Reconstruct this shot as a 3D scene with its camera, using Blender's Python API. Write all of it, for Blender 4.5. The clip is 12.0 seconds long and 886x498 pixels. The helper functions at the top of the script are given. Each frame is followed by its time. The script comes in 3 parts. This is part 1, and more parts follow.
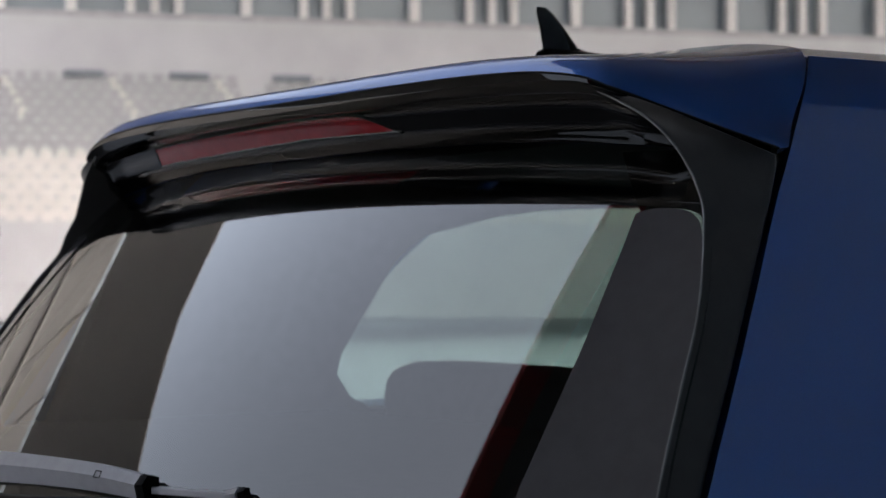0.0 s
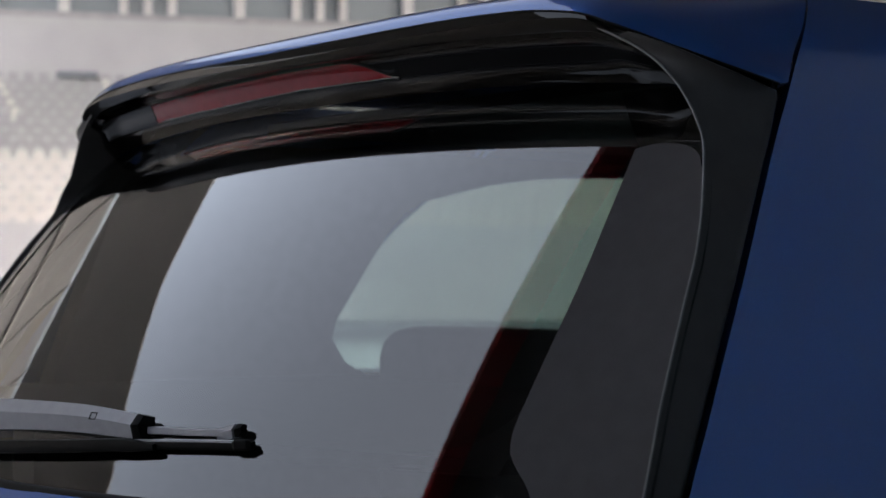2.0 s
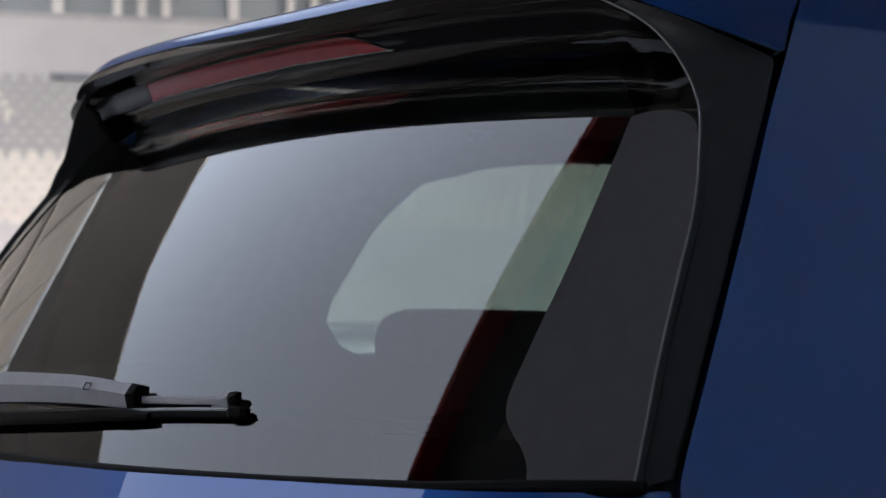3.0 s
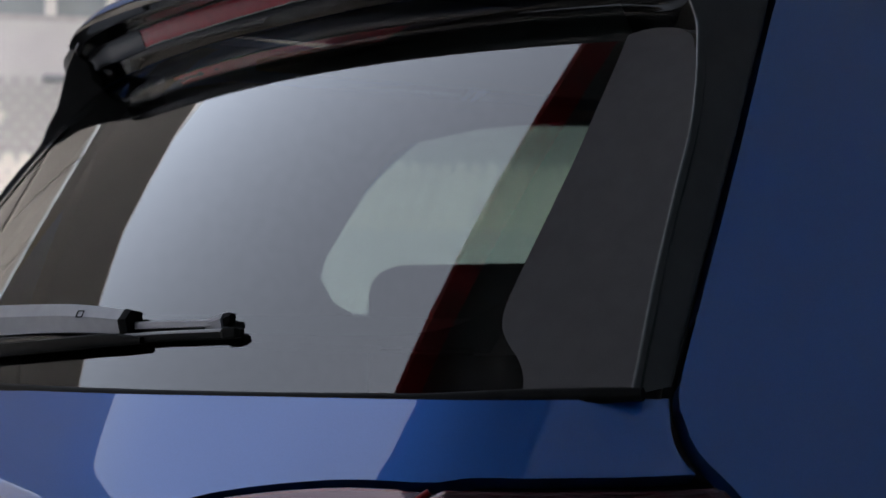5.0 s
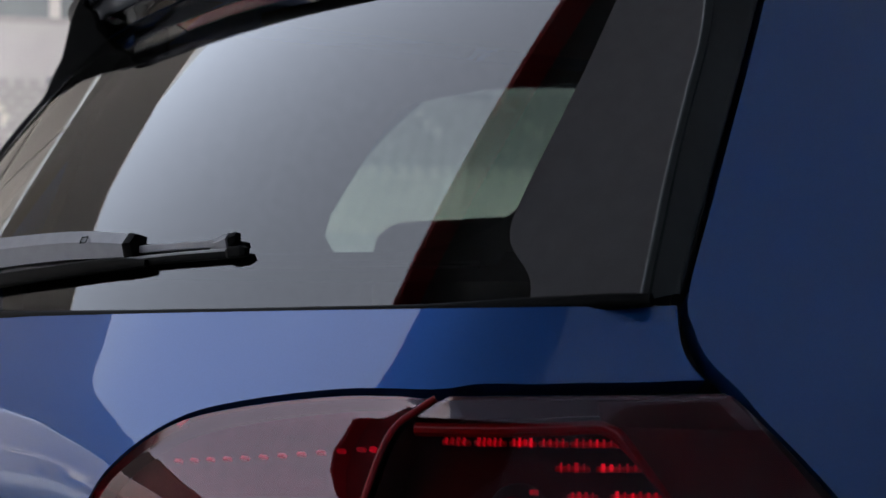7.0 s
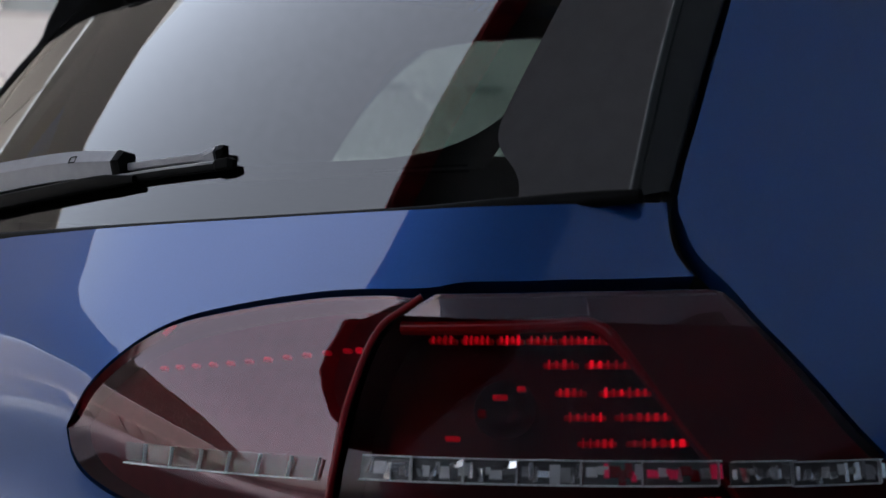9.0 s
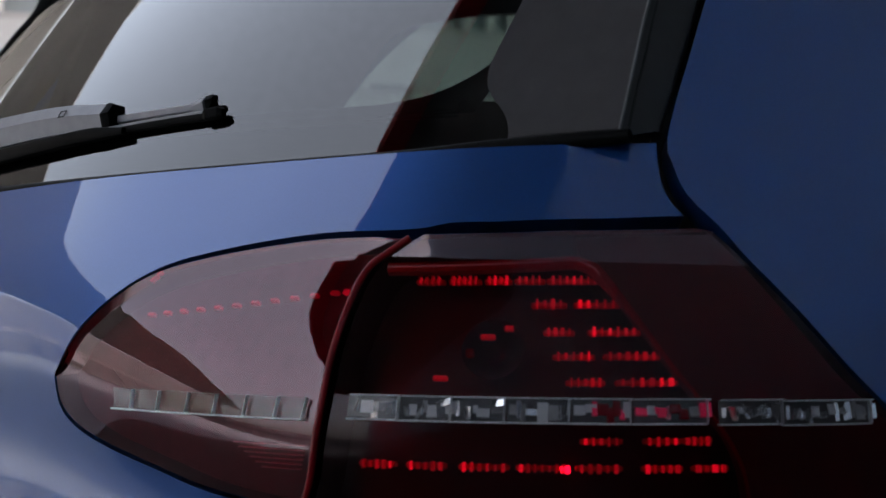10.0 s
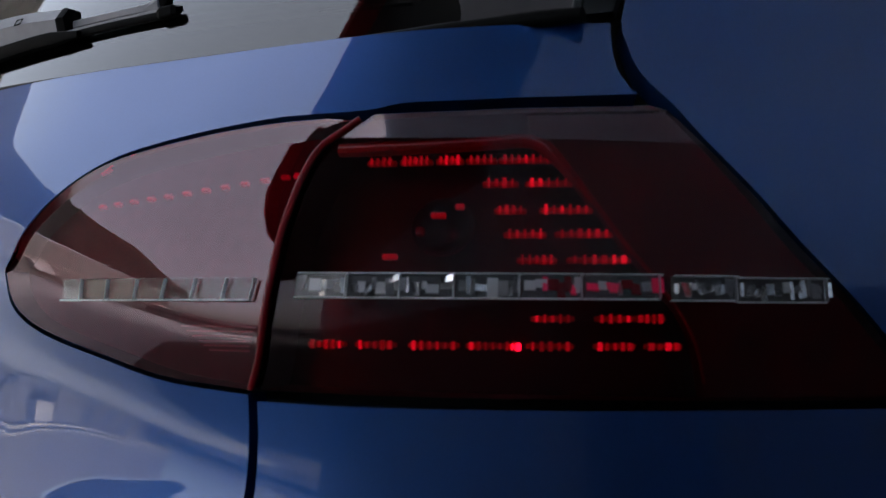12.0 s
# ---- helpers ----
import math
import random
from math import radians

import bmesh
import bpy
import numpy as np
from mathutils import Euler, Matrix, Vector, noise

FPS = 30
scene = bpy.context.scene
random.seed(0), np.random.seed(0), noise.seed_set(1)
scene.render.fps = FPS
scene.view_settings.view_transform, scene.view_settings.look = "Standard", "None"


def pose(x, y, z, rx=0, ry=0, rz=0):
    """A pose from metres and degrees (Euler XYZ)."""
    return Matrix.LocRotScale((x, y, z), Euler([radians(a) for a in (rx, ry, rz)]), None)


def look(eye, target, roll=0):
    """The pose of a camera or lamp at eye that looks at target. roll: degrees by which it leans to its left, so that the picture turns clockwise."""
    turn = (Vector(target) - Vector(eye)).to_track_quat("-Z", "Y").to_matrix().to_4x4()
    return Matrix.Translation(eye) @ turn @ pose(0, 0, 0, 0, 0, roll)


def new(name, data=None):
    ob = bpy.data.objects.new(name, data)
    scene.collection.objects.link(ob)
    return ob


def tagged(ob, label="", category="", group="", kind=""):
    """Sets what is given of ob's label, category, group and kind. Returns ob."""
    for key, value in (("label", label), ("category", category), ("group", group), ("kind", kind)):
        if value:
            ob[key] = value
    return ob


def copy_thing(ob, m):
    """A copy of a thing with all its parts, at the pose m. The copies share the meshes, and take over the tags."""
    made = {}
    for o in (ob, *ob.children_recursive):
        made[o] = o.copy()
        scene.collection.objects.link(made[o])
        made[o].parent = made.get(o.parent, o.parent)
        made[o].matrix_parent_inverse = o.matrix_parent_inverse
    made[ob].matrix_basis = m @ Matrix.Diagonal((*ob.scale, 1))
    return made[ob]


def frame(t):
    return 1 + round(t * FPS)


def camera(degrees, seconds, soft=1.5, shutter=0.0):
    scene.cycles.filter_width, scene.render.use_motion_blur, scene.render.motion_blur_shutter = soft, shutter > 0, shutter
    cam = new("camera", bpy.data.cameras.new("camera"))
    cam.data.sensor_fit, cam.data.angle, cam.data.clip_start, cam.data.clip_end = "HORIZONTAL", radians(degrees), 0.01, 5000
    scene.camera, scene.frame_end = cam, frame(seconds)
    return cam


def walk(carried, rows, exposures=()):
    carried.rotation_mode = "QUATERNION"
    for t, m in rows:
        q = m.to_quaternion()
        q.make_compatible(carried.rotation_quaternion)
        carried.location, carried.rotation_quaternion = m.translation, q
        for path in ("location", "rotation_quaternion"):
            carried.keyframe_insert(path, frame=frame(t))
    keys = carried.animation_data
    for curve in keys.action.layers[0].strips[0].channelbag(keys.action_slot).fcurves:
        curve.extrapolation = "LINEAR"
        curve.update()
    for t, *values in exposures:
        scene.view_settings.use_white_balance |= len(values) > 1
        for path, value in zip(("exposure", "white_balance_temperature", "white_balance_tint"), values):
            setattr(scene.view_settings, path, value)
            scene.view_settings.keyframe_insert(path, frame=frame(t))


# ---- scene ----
cam = camera(27.0, 12.0)
cam.data.dof.use_dof, cam.data.dof.focus_distance, cam.data.dof.aperture_fstop = True, 1.55, 12.0
PATH = [
    (0.0, 1.6969, -0.6934, 1.2315, 91.000, 0.000, 54.500),
    (0.5, 1.6949, -0.6932, 1.2202, 91.014, -0.013, 54.488),
    (1.0, 1.6922, -0.6921, 1.2059, 91.042, -0.024, 54.464),
    (1.5, 1.6898, -0.6924, 1.1911, 91.080, -0.098, 54.377),
    (2.0, 1.6881, -0.6931, 1.1747, 91.124, -0.154, 54.265),
    (2.5, 1.6853, -0.6918, 1.1607, 91.165, -0.172, 54.177),
    (3.0, 1.6840, -0.6920, 1.1452, 91.218, -0.254, 54.064),
    (5.0, 1.6721, -0.6856, 1.0754, 91.361, -0.266, 53.849),
    (5.5, 1.6695, -0.6842, 1.0570, 91.403, -0.318, 53.975),
    (6.0, 1.6677, -0.6837, 1.0387, 91.453, -0.376, 54.056),
    (6.5, 1.6652, -0.6843, 1.0221, 91.518, -0.502, 54.012),
    (7.0, 1.6610, -0.6807, 1.0050, 91.543, -0.491, 53.932),
    (9.0, 1.6558, -0.6542, 0.9378, 91.401, -0.364, 54.320),
    (9.5, 1.6553, -0.6482, 0.9180, 91.429, -0.361, 54.399),
    (10.0, 1.6549, -0.6410, 0.8960, 91.470, -0.370, 54.401),
    (10.5, 1.6546, -0.6321, 0.8748, 91.511, -0.330, 54.355),
    (11.0, 1.6538, -0.6224, 0.8513, 91.577, -0.311, 54.251),
    (11.5, 1.6545, -0.6143, 0.8329, 91.537, -0.334, 54.192),
    (12.0, 1.6556, -0.6065, 0.8146, 91.570, -0.307, 54.177),
]
walk(cam, [(t, pose(x, y, z, rx, ry, rz)) for t, x, y, z, rx, ry, rz in PATH])

# ---- world, sun, exposure ----
SUN_EL, SUN_AZ = 48.0, 100.0          # degrees; azimuth clockwise from the car's nose
world = bpy.data.worlds.new("sky")
scene.world = world
world.use_nodes = True
wn = world.node_tree.nodes
sky = wn.new("ShaderNodeTexSky")
sky.sky_type = "NISHITA"
sky.sun_disc = False
sky.sun_elevation, sky.sun_rotation = radians(SUN_EL), radians(SUN_AZ)
sky.air_density, sky.dust_density, sky.ozone_density = 1.0, 7.0, 1.0
haze = wn.new("ShaderNodeHueSaturation")
haze.inputs["Saturation"].default_value = 0.47
world.node_tree.links.new(sky.outputs[0], haze.inputs["Color"])
world.node_tree.links.new(haze.outputs[0], wn["Background"].inputs[0])
wn["Background"].inputs[1].default_value = 0.12
sun = new("sun", bpy.data.lights.new("sun", "SUN"))
sun.data.energy, sun.data.angle, sun.data.color = 0.58, radians(12), (1.0, 0.98, 0.96)
_d = Vector((math.sin(radians(SUN_AZ)) * math.cos(radians(SUN_EL)), math.cos(radians(SUN_AZ)) * math.cos(radians(SUN_EL)), math.sin(radians(SUN_EL))))
sun.matrix_world = look(_d * 50, (0, 0, 0))
scene.view_settings.exposure = 2.72


# ---- materials ----
def nodes_of(name):
    m = bpy.data.materials.new(name)
    m.use_nodes = True
    nt = m.node_tree
    return m, nt, nt.nodes["Principled BSDF"]


def vary(nt, scale, detail=4.0):
    tc = nt.nodes.new("ShaderNodeTexCoord")
    no = nt.nodes.new("ShaderNodeTexNoise")
    no.inputs["Scale"].default_value, no.inputs["Detail"].default_value = scale, detail
    nt.links.new(tc.outputs["Object"], no.inputs["Vector"])
    return no


def ramp(nt, fac, a, b, lo=0.3, hi=0.7):
    r = nt.nodes.new("ShaderNodeValToRGB")
    r.color_ramp.elements[0].position, r.color_ramp.elements[1].position = lo, hi
    r.color_ramp.elements[0].color, r.color_ramp.elements[1].color = (*a, 1), (*b, 1)
    nt.links.new(fac, r.inputs[0])
    return r


def plain(name, a, b=None, rough=0.5, metal=0.0, scale=30.0, bump=0.0, bscale=200.0, coat=0.0, ior=1.5, rough2=None):
    """A surface whose colour wanders between a and b, with fine relief."""
    m, nt, p = nodes_of(name)
    p.inputs["Roughness"].default_value, p.inputs["Metallic"].default_value = rough, metal
    p.inputs["Coat Weight"].default_value, p.inputs["Coat Roughness"].default_value = coat, 0.02
    p.inputs["IOR"].default_value = ior
    n = vary(nt, scale)
    nt.links.new(ramp(nt, n.outputs["Fac"], a, b or a).outputs[0], p.inputs["Base Color"])
    if rough2 is not None:
        r = ramp(nt, vary(nt, scale * 3).outputs["Fac"], (rough,) * 3, (rough2,) * 3)
        nt.links.new(r.outputs[0], p.inputs["Roughness"])
    if bump:
        bn = nt.nodes.new("ShaderNodeBump")
        bn.inputs["Strength"].default_value, bn.inputs["Distance"].default_value = bump, 0.002
        nt.links.new(vary(nt, bscale).outputs["Fac"], bn.inputs["Height"])
        nt.links.new(bn.outputs[0], p.inputs["Normal"])
    return m


def pane(name, tint, ior, rough=0.0, gloss=(1, 1, 1)):
    """Clear tinted sheet: what lies behind shows through the tint, the gloss follows Fresnel."""
    m, nt, p = nodes_of(name)
    nt.nodes.remove(p)
    tr, gl, fr, mix = (nt.nodes.new(k) for k in ("ShaderNodeBsdfTransparent", "ShaderNodeBsdfGlossy", "ShaderNodeFresnel", "ShaderNodeMixShader"))
    tr.inputs[0].default_value, gl.inputs["Color"].default_value = (*tint, 1), (*gloss, 1)
    gl.inputs["Roughness"].default_value, fr.inputs["IOR"].default_value = rough, ior
    nt.links.new(fr.outputs[0], mix.inputs[0])
    nt.links.new(tr.outputs[0], mix.inputs[1])
    nt.links.new(gl.outputs[0], mix.inputs[2])
    nt.links.new(mix.outputs[0], nt.nodes["Material Output"].inputs[0])
    return m


def glow(name, colour, strength):
    m, nt, p = nodes_of(name)
    p.inputs["Base Color"].default_value = (*colour, 1)
    p.inputs["Emission Color"].default_value, p.inputs["Emission Strength"].default_value = (*colour, 1), strength
    return m


def car_paint():
    m = plain("blue_paint", (0.004, 0.058, 0.235), (0.006, 0.065, 0.26), rough=0.45, metal=0.75, scale=900.0, coat=1.0)
    p = m.node_tree.nodes["Principled BSDF"]
    p.inputs["Coat IOR"].default_value = 1.62
    return m


PAINT = car_paint()
GLOSS_BLACK = plain("gloss_black", (0.0006, 0.0006, 0.0007), (0.001, 0.001, 0.0012), rough=0.02, scale=20, ior=1.34)
DULL_BLACK = plain("dull_black", (0.003, 0.003, 0.003), (0.005, 0.005, 0.005), rough=0.5, scale=60, ior=1.12)
TRIM_BLACK = plain("trim_black", (0.026, 0.0245, 0.024), (0.032, 0.030, 0.029), rough=0.5, scale=60, bump=0.04, bscale=1400, ior=1.35)
TRIM_EDGE = plain("trim_edge", (0.10, 0.10, 0.10), (0.13, 0.13, 0.13), rough=0.25, scale=60)
WIPER_GREY = plain("wiper_grey", (0.23, 0.226, 0.245), (0.27, 0.266, 0.285), rough=0.38, scale=80, bump=0.06, bscale=900)
RUBBER = plain("rubber", (0.005, 0.005, 0.005), (0.009, 0.009, 0.009), rough=0.6, scale=120, bump=0.1, bscale=700)
CABIN = plain("cabin_trim", (0.02, 0.02, 0.021), (0.03, 0.03, 0.031), rough=0.8, scale=60, bump=0.2, bscale=600)
GLASS = pane("window_glass", (0.32, 0.35, 0.34), 1.75)
FRIT_REFLECT = plain("frit_reflect", (0.055, 0.052, 0.054), (0.062, 0.058, 0.061), rough=0.04, scale=60, ior=1.75)
SIDE_GLASS = pane("side_glass", (0.43, 0.58, 0.55), 1.5)
LENS = pane("lamp_lens", (0.92, 0.20, 0.26), 1.78, gloss=(1.0, 0.78, 0.85))
OUTER_LENS = pane("outer_lens", (0.80, 0.11, 0.14), 1.33, gloss=(1.0, 0.80, 0.86))
BRAKE_LENS = plain("brake_lens", (0.20, 0.004, 0.007), (0.24, 0.006, 0.010), rough=0.05, scale=60, ior=1.5)
HOUSING = plain("lamp_housing", (0.006, 0.002, 0.002), (0.012, 0.003, 0.003), rough=0.35, scale=50)
INNER_RED = plain("lamp_reflector", (0.09, 0.03, 0.045), (0.13, 0.04, 0.06), rough=0.4, metal=0.0, scale=80)
HOUSING_RED = plain("lamp_border", (0.050, 0.028, 0.028), (0.066, 0.036, 0.036), rough=0.5, scale=40)
RED_PLASTIC = plain("red_plastic", (0.27, 0.003, 0.008), (0.31, 0.005, 0.011), rough=0.25, scale=60, ior=1.33)
EDGE_RED = plain("edge_red", (0.20, 0.004, 0.012), (0.26, 0.006, 0.016), rough=0.4, scale=60)
JOINT_RED = plain("joint_red", (0.17, 0.002, 0.006), (0.21, 0.003, 0.008), rough=0.3, scale=60, ior=1.3)
CLEAR_PLASTIC = plain("clear_plastic", (0.32, 0.30, 0.30), (0.55, 0.52, 0.52), rough=0.2, scale=60)
CHROME = plain("chrome_facet", (0.6, 0.6, 0.6), (0.95, 0.95, 0.95), rough=0.2, metal=1.0, scale=160)
CELL_GLASS = pane("cell_glass", (0.85, 0.83, 0.84), 1.32)
CELL_BACK = plain("cell_back", (0.07, 0.062, 0.062), (0.13, 0.118, 0.118), rough=0.3, scale=120)
CELL_BED = pane("cell_sheet", (0.90, 0.93, 0.92), 1.16, rough=0.1)
CELL_EDGE = plain("cell_edge", (0.80, 0.79, 0.79), (0.9, 0.89, 0.89), rough=0.2, scale=100)
ASPHALT = plain("asphalt", (0.030, 0.029, 0.028), (0.042, 0.041, 0.040), rough=0.9, scale=4, bump=0.5, bscale=250)
SUNLIT_TRACK = plain("sunlit_tarmac", (0.19, 0.20, 0.215), (0.24, 0.25, 0.265), rough=0.8, scale=0.6, bump=0.3, bscale=120)
CONCRETE = plain("concrete", (0.36, 0.345, 0.354), (0.41, 0.395, 0.402), rough=0.85, scale=0.5, bump=0.2, bscale=40)
SEAT = plain("seat_plastic", (0.44, 0.41, 0.385), (0.52, 0.485, 0.455), rough=0.5, scale=2)
SEAT_GREY = plain("seat_grey", (0.23, 0.224, 0.228), (0.30, 0.29, 0.29), rough=0.5, scale=2)
STAND_GLASS = plain("stand_window", (0.118, 0.138, 0.158), (0.155, 0.178, 0.20), rough=0.35, scale=0.4)
COLUMN = plain("stand_column", (0.48, 0.45, 0.445), (0.56, 0.53, 0.52), rough=0.7, scale=0.6)
ROOF_BROWN = plain("stand_roof", (0.15, 0.137, 0.125), (0.18, 0.165, 0.15), rough=0.7, scale=0.3)
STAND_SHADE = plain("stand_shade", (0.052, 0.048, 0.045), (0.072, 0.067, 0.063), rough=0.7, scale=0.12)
STAND_LIT = plain("stand_lit", (0.115, 0.108, 0.105), (0.15, 0.142, 0.138), rough=0.7, scale=0.12)
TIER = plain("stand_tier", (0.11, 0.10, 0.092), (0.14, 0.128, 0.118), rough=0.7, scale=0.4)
CANOPY = plain("canopy_soffit", (0.13, 0.127, 0.124), (0.15, 0.147, 0.143), rough=0.7, scale=0.7)
RED_FASCIA = plain("red_fascia", (0.45, 0.008, 0.014), (0.50, 0.012, 0.02), rough=0.4, scale=1)
SHUTTER = plain("shutter", (0.025, 0.026, 0.028), (0.035, 0.036, 0.038), rough=0.5, scale=2, bump=0.2, bscale=20)
SLATE_GREY = plain("slate_grey", (0.11, 0.12, 0.14), (0.14, 0.15, 0.17), rough=0.6, scale=2, bump=0.1, bscale=40)
WALL = plain("pit_wall", (0.48, 0.61, 0.74), (0.52, 0.65, 0.78), rough=0.8, scale=0.8, bump=0.1, bscale=30)


# ---- mesh helpers ----
def spline(pts, n):
    """n points evenly along a smooth curve through pts (Catmull-Rom)."""
    p = np.array(pts, float)
    if len(p) == 1:
        return np.repeat(p, n, 0)
    if isinstance(pts, np.ndarray) and len(p) == n:
        return p
    if len(p) == 2:
        return p[0] + (p[1] - p[0]) * np.linspace(0, 1, n)[:, None]
    e = np.vstack([2 * p[0] - p[1], p, 2 * p[-1] - p[-2]])
    out = []
    for i in range(1, len(e) - 2):
        t = np.linspace(0, 1, 24, endpoint=False)[:, None]
        a, b, c, d = e[i - 1], e[i], e[i + 1], e[i + 2]
        out.append(0.5 * (2 * b + (c - a) * t + (2 * a - 5 * b + 4 * c - d) * t ** 2 + (3 * b - a - 3 * c + d) * t ** 3))
    q = np.vstack(out + [p[-1:]])
    s = np.concatenate([[0], np.cumsum(np.linalg.norm(np.diff(q, axis=0), axis=1))])
    k = np.linspace(0, s[-1], n)
    return np.stack([np.interp(k, s, q[:, j]) for j in range(p.shape[1])], 1)


def coons(bottom, top, left, right, nu, nv):
    """A grid (nv x nu) between four border curves; bottom and top run left to right, left and right upwards."""
    b, t, l, r = spline(bottom, nu), spline(top, nu), spline(left, nv), spline(right, nv)
    u, v = np.linspace(0, 1, nu)[None, :, None], np.linspace(0, 1, nv)[:, None, None]
    g = (1 - v) * b[None] + v * t[None] + (1 - u) * l[:, None] + u * r[:, None]
    return g - ((1 - u) * (1 - v) * b[0] + u * (1 - v) * b[-1] + (1 - u) * v * t[0] + u * v * t[-1])


def add_grid(bm, g):
    vs = [[bm.verts.new(p) for p in row] for row in g]
    for i in range(len(vs) - 1):
        for j in range(len(vs[0]) - 1):
            q = [vs[i][j], vs[i][j + 1], vs[i + 1][j + 1], vs[i + 1][j]]
            bm.faces.new(q)
    return vs


def weld(bm, d=0.0003):
    bmesh.ops.remove_doubles(bm, verts=bm.verts, dist=d)
    bmesh.ops.dissolve_degenerate(bm, edges=bm.edges, dist=1e-5)


def rim(bm, depth, toward=None, roll=0.0015):
    """Turns the open border of a skin inwards by depth, over a small rounding."""
    bm.normal_update()
    edges = [e for e in bm.edges if e.is_boundary]
    norm = {v: v.normal.copy() for e in edges for v in e.verts}
    for k, step in ((0, (roll, roll)), (1, (0.0, depth))):
        r = bmesh.ops.extrude_edge_only(bm, edges=edges)
        vs = [x for x in r["geom"] if isinstance(x, bmesh.types.BMVert)]
        edges = [x for x in r["geom"] if isinstance(x, bmesh.types.BMEdge) and x.is_boundary]
        nn = {}
        for v in vs:
            src = min(norm, key=lambda o: (o.co - v.co).length_squared) if len(norm) < 40 else None
            if src is None:
                src = next((e.other_vert(v) for e in v.link_edges if e.other_vert(v) in norm), None)
            n = norm[src] if src else v.normal.copy()
            nn[v] = n
        for v in vs:
            v.co -= nn[v] * (step[1])
        norm = nn


def part(name, bm, material, parent=None, label="", smooth=True):
    """Links a bmesh as one mesh object under a thing or a part."""
    bmesh.ops.recalc_face_normals(bm, faces=bm.faces)
    for e in bm.edges:
        if len(e.link_faces) == 2 and e.calc_face_angle(0) > 0.7:
            e.smooth = False
    me = bpy.data.meshes.new(name)
    bm.to_mesh(me)
    bm.free()
    for q in me.polygons:
        q.use_smooth = smooth
    me.materials.append(material)
    ob = new(name, me)
    if parent:
        ob.parent = parent
    if label:
        ob["label"] = label
    return ob


def box_bm(x0, y0, z0, x1, y1, z1, bevel=0.0, bm=None):
    bm = bm or bmesh.new()
    r = bmesh.ops.create_cube(bm, size=1.0, matrix=Matrix.Translation(((x0 + x1) / 2, (y0 + y1) / 2, (z0 + z1) / 2)) @ Matrix.Diagonal((x1 - x0, y1 - y0, z1 - z0, 1)))
    if bevel:
        es = list({e for v in r["verts"] for e in v.link_edges})
        bmesh.ops.bevel(bm, geom=es, offset=bevel, segments=3, affect="EDGES", profile=0.5)
    return bm


def tube(path, radii, seg=14, squash=1.0, up=(0, 0, 1), power=1.0):
    """A closed bar along a path; radii one for each point, squash flattens it across up."""
    bm = bmesh.new()
    p = [Vector(q) for q in path]
    rings = []
    for i, q in enumerate(p):
        d = (p[min(i + 1, len(p) - 1)] - p[max(i - 1, 0)]).normalized()
        side = d.cross(Vector(up)).normalized()
        top = side.cross(d)
        rings.append([bm.verts.new(q + side * math.copysign(abs(math.cos(a)) ** power, math.cos(a)) * radii[i] * squash + top * math.copysign(abs(math.sin(a)) ** power, math.sin(a)) * radii[i]) for a in [2 * math.pi * (k + 0.5) / seg for k in range(seg)]])
    for a, b in zip(rings, rings[1:]):
        for k in range(seg):
            bm.faces.new((a[k], a[(k + 1) % seg], b[(k + 1) % seg], b[k]))
    bm.faces.new(rings[0])
    bm.faces.new(rings[-1])
    return bm


def mirror(bm):
    """Adds the left-hand twin across the car's middle."""
    r = bmesh.ops.duplicate(bm, geom=bm.verts[:] + bm.edges[:] + bm.faces[:])
    for v in r["geom"]:
        if isinstance(v, bmesh.types.BMVert):
            v.co.x = -v.co.x
    return bm


# ---- the car's skin: a plan curve by heading, narrowed and moved forward with height ----
HEAD_S = [0, 0.35, 0.5, 0.6, 0.7, 0.8, 0.9, 1.0, 1.3, 2.2, 6.0]
HEAD_A = [1, 6, 11, 22, 40, 53, 70, 79, 85, 88, 89]
_s = np.linspace(0, 4, 4001)
_a = np.radians(np.interp(_s, HEAD_S, HEAD_A))
_k = np.ones(41) / 41
_a = np.convolve(np.pad(_a, 20, mode="edge"), _k, mode="valid")
PLAN_X = np.concatenate([[0], np.cumsum(np.cos(_a[:-1]) * 0.001)])
PLAN_Y = -0.076 + np.concatenate([[0], np.cumsum(np.sin(_a[:-1]) * 0.001)])
LEVEL_Z = [0.30, 0.6, 0.76, 0.82, 0.88, 0.94, 1.0, 1.17, 1.34, 1.40, 1.43, 1.45, 1.465, 1.475]
LEVEL_K = [0.99, 1, 1, 1, 0.99, 0.97, 0.935, 0.855, 0.757, 0.718, 0.69, 0.66, 0.64, 0.62]
LEAN_Z = [0.3, 0.52, 0.6, 0.70, 0.76, 0.79, 0.82, 0.85, 0.88, 0.91, 0.94, 0.97, 1.0, 1.17, 1.34, 1.40, 1.43, 1.45, 1.458]
LEAN_Y = [0.022, 0.015, 0.010, 0.004, 0.001, 0, 0.003, 0.012, 0.024, 0.037, 0.047, 0.053, 0.060, 0.11, 0.165, 0.19, 0.2, 0.21, 0.21]
_z = np.linspace(0.3, 1.475, 1176)
_g = np.exp(-np.linspace(-2, 2, 25) ** 2)
_g /= _g.sum()
SM_K = np.convolve(np.pad(np.interp(_z, LEVEL_Z, LEVEL_K), 12, mode="edge"), _g, mode="valid")
SM_Y = np.convolve(np.pad(np.interp(_z, LEAN_Z, LEAN_Y), 12, mode="edge"), _g, mode="valid")
_w = np.exp(-np.linspace(-2, 2, 141) ** 2)
_w /= _w.sum()
_up = np.clip((_z - 1.0) / 0.1, 0, 1)
